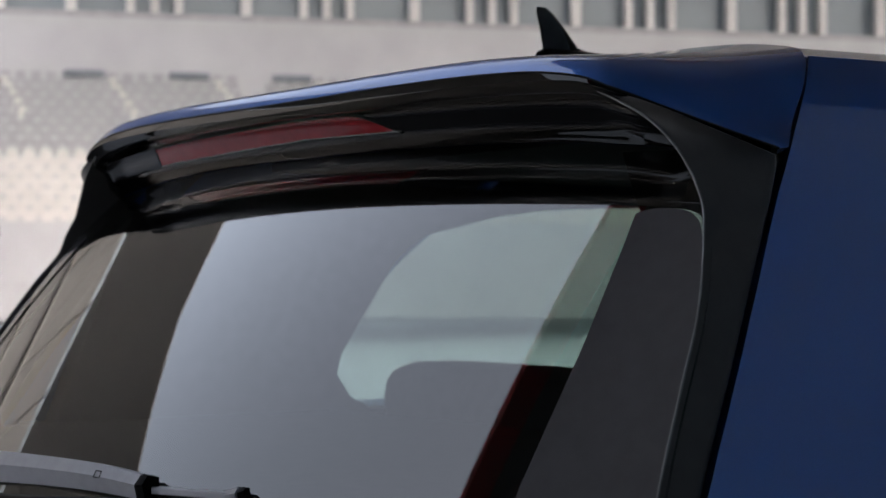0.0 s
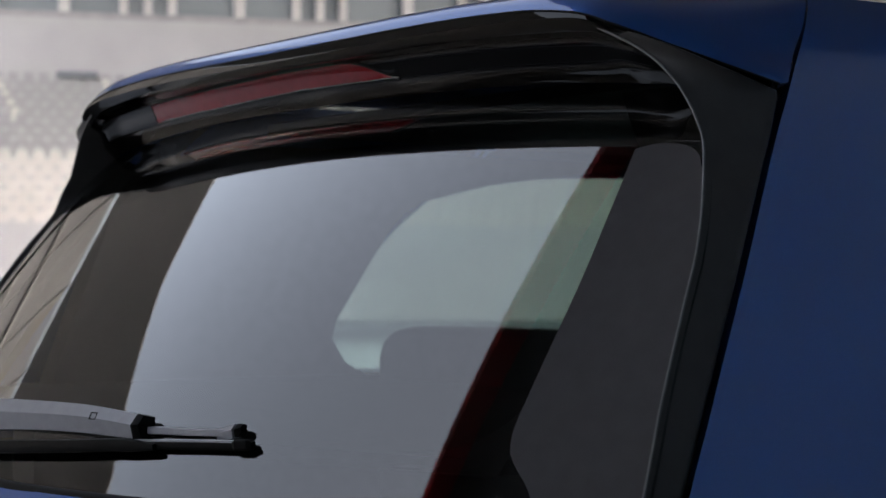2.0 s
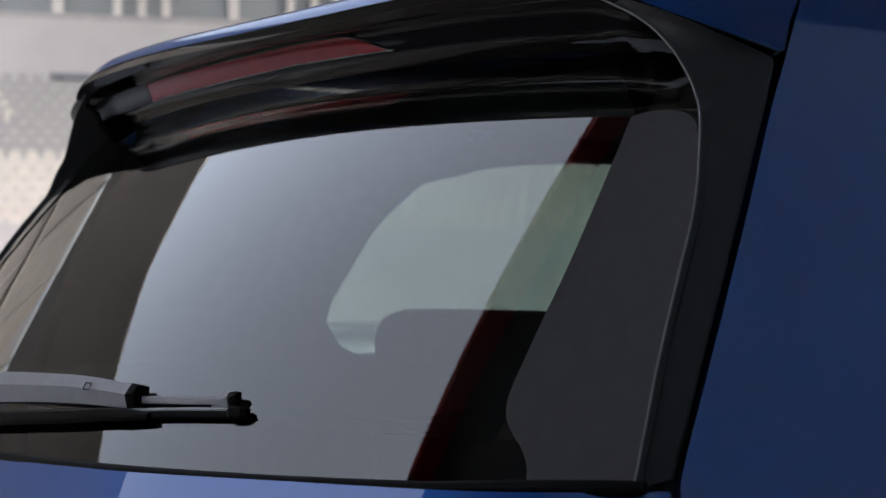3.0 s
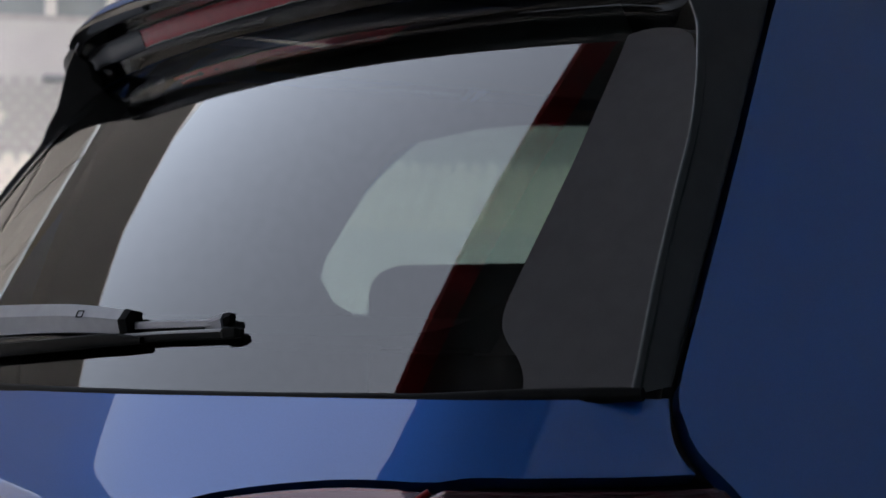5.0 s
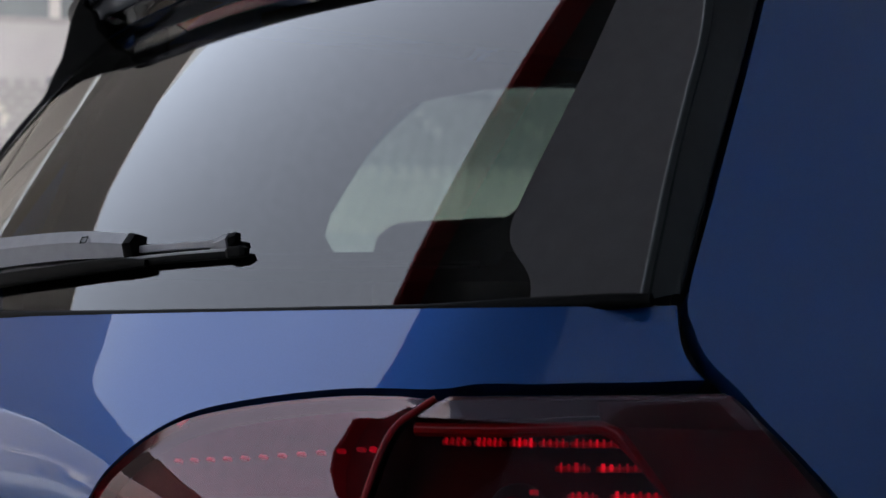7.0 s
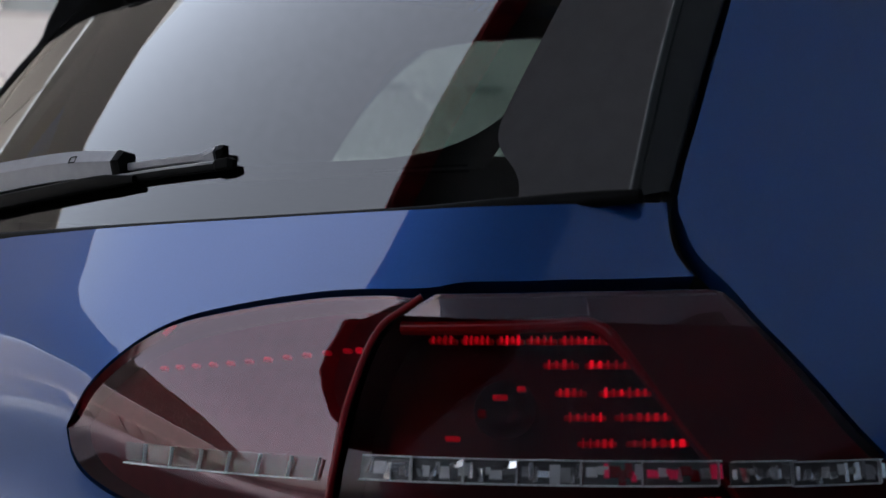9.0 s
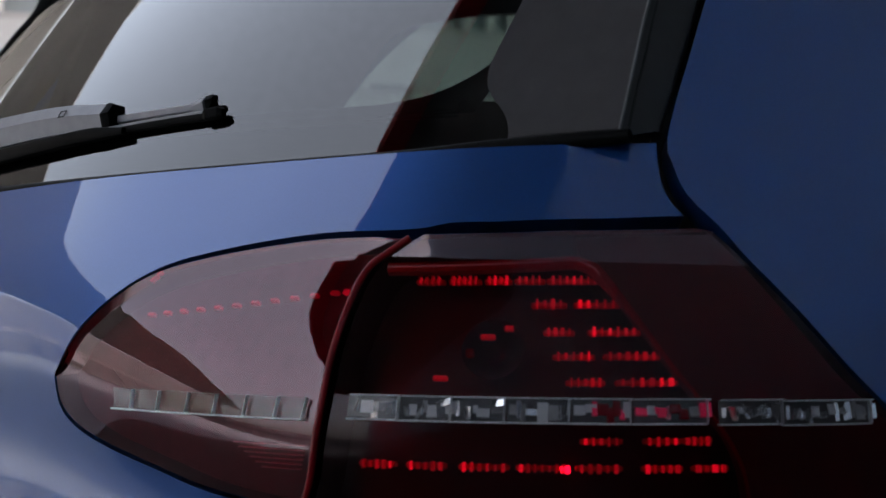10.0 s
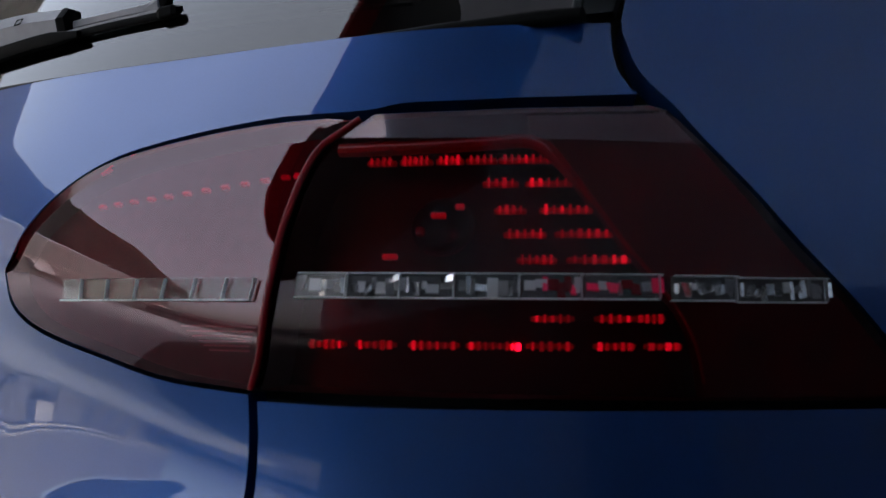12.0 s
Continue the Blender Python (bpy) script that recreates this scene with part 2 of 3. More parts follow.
SM_K = SM_K * (1 - _up) + _up * np.convolve(np.pad(SM_K, 70, mode="reflect", reflect_type="odd"), _w, mode="valid")
SM_Y = SM_Y * (1 - _up) + _up * np.convolve(np.pad(SM_Y, 70, mode="reflect", reflect_type="odd"), _w, mode="valid")


WAIST = np.convolve(np.pad(np.interp(_s, [0.3, 0.6], [0.85, 0.79]), 60, mode="edge"), np.ones(121) / 121, mode="valid")


def lean(s, z):
    """How far the skin lies forward at this height: a waist line that sinks towards the corner."""
    w = min(max((s - 0.42) / 0.46, 0), 1)
    w = w * w * (3 - 2 * w)
    t = z - WAIST[min(int(s * 1000), 4000)]
    if t > 0.08:
        c = 0.024 + 0.66 * (t - 0.08)
    elif t > -0.0133:
        c = 3.75 * t * t
    elif t > -0.05:
        c = 0.00066 + 0.10 * (-0.0133 - t)
    else:
        u = min(-0.05 - t, 0.12)
        c = 0.0043 + 0.10 * u - (1.75 + 5 * max(s - 0.33, 0)) * u * u - 0.32 * max(-0.17 - t, 0)
    return w * np.interp(z, _z, SM_Y) + (1 - w) * min(c, 0.2)


def skin(s, z):
    a = abs(s)
    return Vector((math.copysign(np.interp(z, _z, SM_K) * np.interp(a, _s, PLAN_X), s), np.interp(a, _s, PLAN_Y) + lean(a, z), z))


def skin_n(s, z):
    n = (skin(s + 0.004, z) - skin(s - 0.004, z)).cross(skin(s, z + 0.004) - skin(s, z - 0.004))
    return n.normalized()


def on_skin(g, off=0.0):
    """Grid of (s, z) to places on the skin, off metres outwards."""
    return [[skin(*q) + skin_n(*q) * off for q in row] for row in g]


def window_y(x, z):
    """The rear glass: sloping, bowed across and a little bowed in height."""
    u = z - 1.008
    return 0.010 + 0.806 * u + 0.442 * u * u + 0.35 * x * x * (1 - 1.45 * u)


def panel(name, patches, material, parent, off=0.0, depth=0.018, label="", both=False, whole=False):
    bm = bmesh.new()
    for q in patches:
        add_grid(bm, on_skin(q, off))
    weld(bm)
    bmesh.ops.recalc_face_normals(bm, faces=bm.faces)
    bm.faces.ensure_lookup_table()
    f = bm.faces[0]
    c = f.calc_center_median()
    if f.normal.dot(c - Vector((0, 1.2, 0.8))) < 0:
        bmesh.ops.reverse_faces(bm, faces=bm.faces)
    if whole:
        mirror(bm)
        weld(bm)
    if depth:
        rim(bm, depth)
    ob = part(name, bm, material, parent, label)
    if both:
        twin(ob)
    return ob


def twin(ob):
    """The left-hand twin of a part."""
    o = ob.copy()
    scene.collection.objects.link(o)
    o.scale = (-1, 1, 1)
    return o


car = tagged(new("car"), "glossy blue hatchback with dark red tail lamps parked on asphalt", "car")

# outlines in (along the skin, height)
TIP = (0.331, 0.833)
LAMP_TOP = [TIP, (0.345, 0.8471), (0.359, 0.8638), (0.386, 0.8865), (0.414, 0.9048), (0.442, 0.9165), (0.483, 0.9252), (0.533, 0.9325), (0.582, 0.9371), (0.652, 0.9385)]
LAMP_LOW = [TIP, (0.334, 0.8152), (0.353, 0.8005), (0.391, 0.7884), (0.464, 0.7737), (0.528, 0.7618), (0.607, 0.7549)]
JOINT = [(0.607, 0.7549), (0.616, 0.781), (0.62, 0.8253), (0.618, 0.8628), (0.617, 0.8936), (0.622, 0.9151), (0.637, 0.9276), (0.652, 0.9385)]
OUT_TOP = [(0.652, 0.9385), (0.679, 0.9407), (0.721, 0.9415), (0.76, 0.9428), (0.798, 0.9435), (0.865, 0.9449)]
OUT_LOW = [(0.607, 0.7549), (0.711, 0.753), (0.818, 0.752), (0.931, 0.7507), (1.017, 0.7497), (1.09, 0.749)]
OUT_SIDE = [(1.09, 0.749), (1.046, 0.7919), (1.016, 0.8181), (0.966, 0.8567), (0.917, 0.8972), (0.886, 0.9233), (0.865, 0.9449)]


def shift(c, ds, dz):
    return [(a + ds, b + dz) for a, b in c]


# tailgate: upper band over the lamps, lower part and middle
G = 0.0035
line = spline([(0, 0.833), (0.327, 0.833)], 24)


def joined(c, n):
    return np.vstack([line[:-1], spline(c, n)])


up_low = joined([(0.327, 0.833)] + shift(LAMP_TOP, -0.003, G)[1:] + shift(OUT_TOP, 0, G + 0.002)[1:-1] + [(0.847, 0.951)], 60)
upper = coons(up_low, [(0, 0.983), (0.281, 0.990), (0.483, 0.9948), (0.60, 0.9972), (0.755, 1.0002), (0.834, 1.0016)], [(0, 0.833), (0, 0.983)], [(0.847, 0.951), (0.840, 0.9595), (0.834, 0.9748), (0.834, 1.0016)], 83, 20)
low_top = joined([(0.327, 0.833)] + shift(LAMP_LOW, -0.003, -G)[1:], 50)
lower = coons([(0, 0.52), (0.60, 0.52)], low_top, [(0, 0.52), (0, 0.833)], [(0.60, 0.52), (0.604, 0.7549 - G)], 73, 26)
panel("tailgate", [upper, lower], PAINT, car, whole=True, label="glossy blue tailgate")

# quarter panel and roof side, right and left
SEAM = [(0.838, 1.010), (0.8595, 1.0768), (0.874, 1.1206), (0.891, 1.1701), (0.92, 1.2485), (0.94, 1.2995), (0.953, 1.3285), (0.968, 1.3643), (0.981, 1.3912), (0.992, 1.412), (1.002, 1.430)]
q_left = [(1.10, 0.52), (1.098, 0.749)] + shift(OUT_SIDE, 0.005, 0.0)[1:-1] + [(0.870, 0.9455), (0.852, 0.9653), (0.845, 0.985)] + shift(SEAM, 0.005, 0)
q_left[0] = (1.10, 0.50)
q_front = [(1.45, 0.50), (1.43, 0.80), (1.42, 1.05), (1.43, 1.10), (1.47, 1.25), (1.52, 1.33), (1.56, 1.40), (1.60, 1.430)]
quarter = coons([(1.10, 0.50), (1.45, 0.50)], [q_left[-1], (1.60, 1.430)], q_left, q_front, 40, 110)
rail = coons([(1.525, 1.335), (1.775, 1.36), (2.4, 1.378)], [(1.604, 1.430), (2.4, 1.430)], [(1.525, 1.335), (1.604, 1.430)], [(2.4, 1.378), (2.4, 1.430)], 24, 10)
panel("roof_rail", [rail], PAINT, car, both=True)
panel("quarter_panel", [quarter], PAINT, car, label="smooth blue body side", both=True)

door = coons([(1.456, 0.50), (2.4, 0.50)], [(1.427, 1.04), (2.4, 1.04)], [(1.456, 0.50), (1.436, 0.80), (1.427, 1.04)], [(2.4, 0.50), (2.4, 1.04)], 30, 24)
panel("side_door", [door], PAINT, car, both=True)

# bumper corner under the outer lamp
bump_c = coons([(0.609, 0.30), (1.094, 0.30)], [(0.612, 0.751 - G), (0.708, 0.749 - G), (0.929, 0.748 - G), (1.094, 0.747 - G)], [(0.609, 0.30), (0.612, 0.751 - G)], [(1.094, 0.30), (1.094, 0.747 - G)], 40, 24)
panel("bumper", [bump_c], PAINT, car, off=0.001, both=True)

# dark inner shell behind the gaps
inner = coons([(0, 0.30), (1.2, 0.30)], [(0, 0.99), (1.2, 0.99)], [(0, 0.30), (0, 0.99)], [(1.2, 0.30), (1.2, 0.99)], 40, 30)
panel("inner_shell", [inner], RUBBER, car, off=-0.055, depth=0, both=True)
pil = coons([(0.83, 0.955), (0.90, 0.955)], [(0.99, 1.425), (1.06, 1.425)], shift([(0.835, 0.955)] + SEAM[:-1] + [(0.998, 1.425)], -0.005, 0), shift([(0.85, 0.955)] + SEAM[:-1] + [(1.01, 1.425)], 0.05, 0), 8, 40)
panel("pillar_shell", [pil], RUBBER, car, off=-0.022, depth=0, both=True)

# rear window, running up behind the spoiler
EDGE = [(0.714, 1.003), (0.703, 1.054), (0.6935, 1.0908), (0.6758, 1.157), (0.6634, 1.1969), (0.6470, 1.232), (0.6270, 1.2655), (0.606, 1.30), (0.592, 1.33), (0.585, 1.352)]


def glass_top(x):
    return 1.3675 - 0.02 * x * x - 0.18 * x ** 4


top = [(x, glass_top(x)) for x in np.linspace(-0.585, 0.585, 9)]
EDGE[-1] = top[-1]
bm = bmesh.new()
wg = coons([(-0.714, 1.003), (-0.5, 0.993), (0, 0.986), (0.5, 0.993), (0.714, 1.003)], top, [(-x, z) for x, z in EDGE], EDGE, 60, 48)
add_grid(bm, [[(x, window_y(x, z), z) for x, z in row] for row in wg])
rear_window = part("rear_window", bm, GLASS, car, "sloping tinted rear window glass")
# printed band inside the window's edge; its grey and outline stand for reflections
BAND_IN = [(0.634, 0.999), (0.6271, 1.0156), (0.6166, 1.0278), (0.6061, 1.0361), (0.597, 1.0444), (0.5905, 1.053), (0.5858, 1.0665), (0.582, 1.10), (0.577, 1.143), (0.569, 1.19), (0.553, 1.25), (0.540, 1.288)]
BAND_TOP = [(0.540, 1.288), (0.555, 1.2915), (0.572, 1.2915), (0.592, 1.288), (0.608, 1.279), (0.617, 1.266), (0.620, 1.252)]
BAND_OUT = [(x - 0.003, z) for x, z in EDGE[:6]] + [BAND_TOP[-1]]
for sg in (1, -1):
    bm = bmesh.new()
    fb = coons([BAND_IN[0], BAND_OUT[0]], BAND_TOP, BAND_IN, BAND_OUT, 16, 44)
    add_grid(bm, [[(sg * x, window_y(x, z) - 0.002, z) for x, z in row] for row in fb])
    part("printed_band", bm, FRIT_REFLECT, rear_window, "printed band, its grey painted as a reflection")
    bm = bmesh.new()
    corner = coons(BAND_TOP, [(0.470, 1.345), (0.586, 1.343)], [BAND_TOP[0], (0.470, 1.345)], [BAND_TOP[-1], (0.612, 1.285), (0.586, 1.343)], 14, 10)
    add_grid(bm, [[(sg * x, window_y(x, z) + 0.004, z) for x, z in row] for row in corner])
    part("corner_print", bm, DULL_BLACK, rear_window, "black printed corner")
# rubber seal along the window's foot
seal = spline([(-0.716, 1.003), (-0.5, 0.991), (0, 0.984), (0.5, 0.9925), (0.62, 0.9985), (0.716, 1.004)], 60)
part("window_seal", tube([(x, window_y(x, z) - 0.0015, z + 0.0005 + 0.001 * min(max((abs(x) - 0.42) / 0.2, 0), 1)) for x, z in seal], [0.005] + [0.0060] * 58 + [0.005], seg=12), DULL_BLACK, car)

# side trims: black blades between window and body side, flaring under the spoiler
IN_LOW = [(x - 0.003, window_y(x, z) - 0.002, z) for x, z in EDGE[:7]] + [(0.6149, 0.3385, 1.2918), (0.5975, 0.3445, 1.3159)]
OUT_LOW3 = [tuple(skin(a - 0.003, b)) for a, b in SEAM[:6]] + [(0.619, 0.413, 1.336)]
# the tip laps over the spoiler's end, its points fitted to the camera's view
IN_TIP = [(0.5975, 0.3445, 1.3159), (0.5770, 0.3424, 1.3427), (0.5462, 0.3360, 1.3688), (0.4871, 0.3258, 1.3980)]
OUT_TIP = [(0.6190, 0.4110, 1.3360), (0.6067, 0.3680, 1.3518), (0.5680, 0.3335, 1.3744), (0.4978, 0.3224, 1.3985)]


def side_trim(in_low, in_top, out_top, side):
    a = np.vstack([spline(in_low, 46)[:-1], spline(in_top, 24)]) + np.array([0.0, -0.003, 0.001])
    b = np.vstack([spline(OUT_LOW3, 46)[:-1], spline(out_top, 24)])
    back = Vector((-0.35, 0.9, -0.1))
    bm = bmesh.new()
    rows = [[Vector(q) + back * 0.05 for q in a], [Vector(q) + back * 0.004 + Vector((-0.0008, 0, 0)) for q in a], [Vector(q) + Vector((0.0, -0.0012, 0)) for q in a]]
    rows += [[Vector(q) + Vector((0.3, -0.9, 0.3)) * 0.0009 * math.sin(math.pi * w) for q in a * (1 - w) + b * w] for w in np.linspace(0.06, 1, 9)]
    rows += [[Vector(q) + Vector((-0.001, 0.003, 0)) for q in b], [Vector(q) + Vector((-0.03, 0.03, -0.004)) for q in b]]
    add_grid(bm, rows)
    tb = tube([Vector(q) + Vector((0.0, -0.0015, 0.0)) for q in a], [0.0012] * len(a), seg=8)
    for m in (bm, tb):
        for v in m.verts:
            v.co.x *= side
    trim = part("side_trim", bm, TRIM_BLACK, car, "black blade beside the rear window")
    part("trim_edge", tb, TRIM_EDGE, trim, "thin pale edge standing for a highlight")


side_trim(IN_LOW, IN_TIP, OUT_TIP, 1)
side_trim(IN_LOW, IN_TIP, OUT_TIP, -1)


# spoiler
def lip(x):
    return Vector((x, 0.295 + 0.08 * x * x, 1.4090 + 0.0374 * x * x - 0.268 * x ** 4))


CORNER = [(0.517, 0.3185, 1.392), (0.537, 0.329, 1.3842), (0.560, 0.3455, 1.3735), (0.583, 0.366, 1.3625), (0.603, 0.388, 1.352), (0.621, 0.415, 1.341)]
edge = [Vector((-x, y, z)) for x, y, z in CORNER[::-1]] + [lip(x) for x in np.linspace(-0.47, 0.47, 9)] + [Vector(q) for q in CORNER]
front = [(0.628, 0.418, 1.342), (0.603, 0.450, 1.370), (0.588, 0.478, 1.400), (0.566, 0.503, 1.428), (0.50, 0.545, 1.448), (0.35, 0.575, 1.464), (0, 0.59, 1.470)]
front = [(-x, y, z) for x, y, z in front] + front[-2::-1]
e, f = spline(edge, 121), spline(front, 121)
rows_ = []
for w in np.linspace(0, 1, 26) ** 1.7:
    row = e * (1 - w) + f * w
    span = np.linalg.norm(f - e, axis=1)
    across = np.abs(np.linspace(-1, 1, 121))
    soft_w = 0.034 + 0.30 * np.clip((across - 0.6) / 0.35, 0, 1) ** 2
    up = 0.0285 * (1 - np.exp(-w / soft_w)) * (1 - w) ** 1.5 * (1 - 0.85 * across ** 4) * np.minimum(1, span / 0.12)
    row = row + np.stack([np.sign(row[:, 0]) * up * np.abs(np.linspace(-1, 1, 121)) ** 6 * 0.3, -up * 0.25, up * 0.95], 1)
    rows_.append([Vector(q) for q in row])
bm = bmesh.new()
add_grid(bm, rows_[2:])
add_grid(bm, [[Vector(q) for q in f], [Vector(q) + (Vector((0, q[1], 1.1)) - Vector(q)).normalized() * 0.014 for q in f]])
spoiler = part("spoiler", bm, PAINT, car, "blue roof spoiler with a glossy black underside")

# section under the lip: the painted roll, a fine gap, the lamp's height, the undercut, the glass
def taper(x):
    return float(np.interp(abs(x), [0.47, 0.52, 0.57, 0.61], [1.0, 0.75, 0.35, 0.1]))


def nose_section(top):
    """Places from the lip down to the glass at one station of the lip."""
    x, k = top[0], taper(top[0])
    z = glass_top(x) - 0.002
    foot = Vector((x, window_y(x, z) - 0.001, z))
    d = min(abs(x), 0.45)
    steps = [(0.0, 0.0), (0.004, -0.003), (0.012, -0.006 - 0.008 * d), (0.031, -0.007 - 0.022 * d), (0.042, -0.027 - 0.024 * d), (0.054, -0.040 - 0.012 * d)]
    pts = [Vector(top) + Vector((0, a * k, b * k)) for a, b in steps]
    pts.append(foot)
    return [q.lerp(foot, (1 - k) * i / 6) if k < 1 else q for i, q in enumerate(pts)]


def lay(top, a, b, n):
    """n places along the section between the steps a and b."""
    q = spline([tuple(p) for p in nose_section(top)], 121)
    ends = [0]
    for p in nose_section(top)[1:]:
        ends.append(ends[-1] + int(np.argmin(np.linalg.norm(q[ends[-1]:] - np.array(p), axis=1))))
    at = np.linspace(np.interp(a, range(7), ends), np.interp(b, range(7), ends), n)
    return [Vector([np.interp(t, range(121), q[:, j]) for j in range(3)]) for t in at]


nose = [q for q in e if abs(q[0]) <= 0.605]
bm = bmesh.new()
add_grid(bm, list(zip(*[lay(q, 0, 6, 34) for q in nose])))
add_grid(bm, rows_[:3])
part("spoiler_face", bm, GLOSS_BLACK, spoiler, "glossy black rear face")
part("lip_gap", tube(rows_[2], [0.0011] * len(rows_[2]), seg=6), DULL_BLACK, spoiler)
# brake lamp set into the face; span and slanted ends fitted to the camera's view
LAMP_X = np.linspace(-0.358, 0.18, 40)
low_w = lambda x: 4.02 - 0.30 * (x + 0.36)
high_w = lambda x: max(3.0 - 0.55 * (x + 0.36), 2.55) + (low_w(x) - 2.6) * min(max((x - 0.10) / 0.08, 0), 1)
bm = bmesh.new()
rows_ = [lay(lip(x), high_w(x), low_w(x), 8) for x in LAMP_X]
add_grid(bm, [[q + Vector((0, -0.0008, 0)) for q in row] for row in rows_])
part("brake_lamp", bm, BRAKE_LENS, spoiler, "long dark red brake lamp")
part("lamp_slot", tube([row[0] for row in rows_[::-1]] + rows_[0][1:-1] + [rows_[0][-1]], [0.0015] * (len(rows_) + 7), seg=6), DULL_BLACK, spoiler)
part("lamp_edge", tube([row[-1] + Vector((0, -0.0008, -0.0006)) for row in rows_], [0.0007] * len(rows_), seg=6), TRIM_EDGE, spoiler, "thin bright lower edge")
for sg in (1, -1):
    part("spoiler_end", box_bm(min(sg * 0.54, sg * 0.60), 0.442, 1.325, max(sg * 0.54, sg * 0.60), 0.47, 1.365, 0.006), DULL_BLACK, spoiler)

# roof
bm = bmesh.new()
rf = []
seam_x = [q[0] for q in front[len(front) // 2:]]
seam_y = [q[1] for q in front[len(front) // 2:]]
seam_z = [q[2] for q in front[len(front) // 2:]]
for t in np.linspace(0, 1, 30) ** 1.5:
    row = []
    for x in np.linspace(-0.566, 0.566, 41):
        y0 = np.interp(abs(x), seam_x, seam_y) + 0.004
        row.append((x, y0 + (2.2 - y0) * t, np.interp(abs(x), seam_x, seam_z) + 0.035 * t))
    rf.append(row)
add_grid(bm, rf)
part("roof", bm, PAINT, car, "blue roof")

# antenna fin
bm = bmesh.new()
prof = []
for h, y0, y1, hw in ((-0.02, 0.646, 0.92, 0.032), (0.004, 0.648, 0.88, 0.031), (0.015, 0.650, 0.87, 0.028), (0.021, 0.654, 0.83, 0.019), (0.024, 0.661, 0.735, 0.010), (0.028, 0.661, 0.714, 0.008), (0.048, 0.657, 0.696, 0.006), (0.066, 0.652, 0.677, 0.004), (0.073, 0.652, 0.666, 0.002)):
    prof.append([Vector((math.sin(k) * hw, (y0 + y1) / 2 - math.cos(k) * (y1 - y0) / 2, 1.481 + h)) for k in np.linspace(0, 2 * math.pi, 25)])
add_grid(bm, prof)
weld(bm)
part("antenna", bm, GLOSS_BLACK, car, "black shark fin antenna")


# ---- tail lamps ----
LENS_TOP = [TIP] + shift(LAMP_TOP[1:], 0, -0.004)
LENS_JOINT = JOINT[:-1] + [(0.650, 0.9345)]
inner_g = coons(LAMP_LOW, LENS_TOP[:-1] + [(0.647, 0.9345)], [TIP], shift(LENS_JOINT, -0.003, 0), 44, 16)
outer_g = coons(shift(OUT_LOW, 0.008, 0.0), [(0.658, 0.9345)] + shift(OUT_TOP[1:-1], 0.004, -0.0055) + [(0.866, 0.9400)], shift(LENS_JOINT, 0.008, 0), OUT_SIDE[:-1] + [(0.866, 0.9400)], 50, 26)
LED_STRIP = glow("led_strip_red", (0.5, 0.006, 0.03), 0.004)
LIT = [glow("led_" + n, (1.0, 0.02, 0.12), k) for n, k in (("dim", 0.012), ("mid", 0.034), ("bright", 0.095), ("hot", 0.7))]


def block(parent, s, z, w, h, mat, off=-0.014, t=0.004, name="led", bevel=0.001, tip=0.0, turn=0.0, slant=0.0):
    """A small block lying in the skin's tangent plane."""
    bm = bmesh.new()
    n = skin_n(s, z)
    c = skin(s, z) + n * off
    tx = (skin(s + 0.004, z) - skin(s - 0.004, z)).normalized()
    up = n.cross(tx)
    up = -up if up.z < 0 else up
    m = Matrix((tx, -n, up)).transposed().to_4x4()
    m.translation = c
    box_bm(-w / 2, -t / 2, -h / 2, w / 2, t / 2, h / 2, bevel, bm)
    bm.transform(m @ Matrix.Rotation(tip, 4, "X") @ Matrix.Rotation(turn, 4, "Z") @ Matrix.Rotation(slant, 4, "Y"))
    return part(name, bm, mat, parent, smooth=False)


def cup(parent, s, z, r, mat, off, name, deep=0.02):
    """A round reflector bowl, open towards the lens."""
    bm = bmesh.new()
    n = skin_n(s, z)
    c = skin(s, z) + n * off
    tx = (skin(s + 0.004, z) - skin(s - 0.004, z)).normalized()
    up = n.cross(tx)
    rings = []
    for k in np.linspace(1, 0.12, 7):
        rings.append([c + (tx * math.cos(a) + up * math.sin(a)) * r * k - n * deep * (1 - k * k) for a in np.linspace(0, 2 * math.pi, 25)])
    add_grid(bm, rings)
    weld(bm)
    return part(name, bm, mat, parent)


random.seed(4)
LED_ROWS = [((0.656, 0.675, 4), (0.682, 0.703, 5), (0.709, 0.726, 4), (0.731, 0.750, 4), (0.755, 0.790, 7)), ((0.747, 0.769, 4), (0.777, 0.806, 5)), ((0.760, 0.779, 4), (0.791, 0.824, 6)), ((0.771, 0.797, 5), (0.806, 0.842, 6)), ((0.784, 0.808, 5), (0.818, 0.858, 6)), ((0.799, 0.825, 5), (0.842, 0.866, 4), (0.869, 0.888, 4)), ((0.646, 0.671, 5), (0.681, 0.707, 5), (0.718, 0.750, 6), (0.757, 0.790, 7), (0.797, 0.826, 5), (0.842, 0.868, 5), (0.877, 0.901, 4))]
LED_Z = [0.9130, 0.8975, 0.8785, 0.862, 0.8445, 0.8035, 0.7850]
CELLS_OUT = [0.642, 0.678, 0.713, 0.748, 0.789, 0.828, 0.878, 0.885, 0.930, 0.997]
CELLS_IN = [0.414, 0.440, 0.471, 0.503, 0.531, 0.559, 0.586, 0.609]


def lamp_lens(base, g, mat, crease, flare):
    """The lens: a face, and above the crease a strip that stands out towards its upper edge."""
    panel("lens", [g[:crease + 1]], mat, base, off=0.0005, depth=0, label="clear red lens")
    bm = bmesh.new()
    n, m = len(g) - 1, g.shape[1] - 1
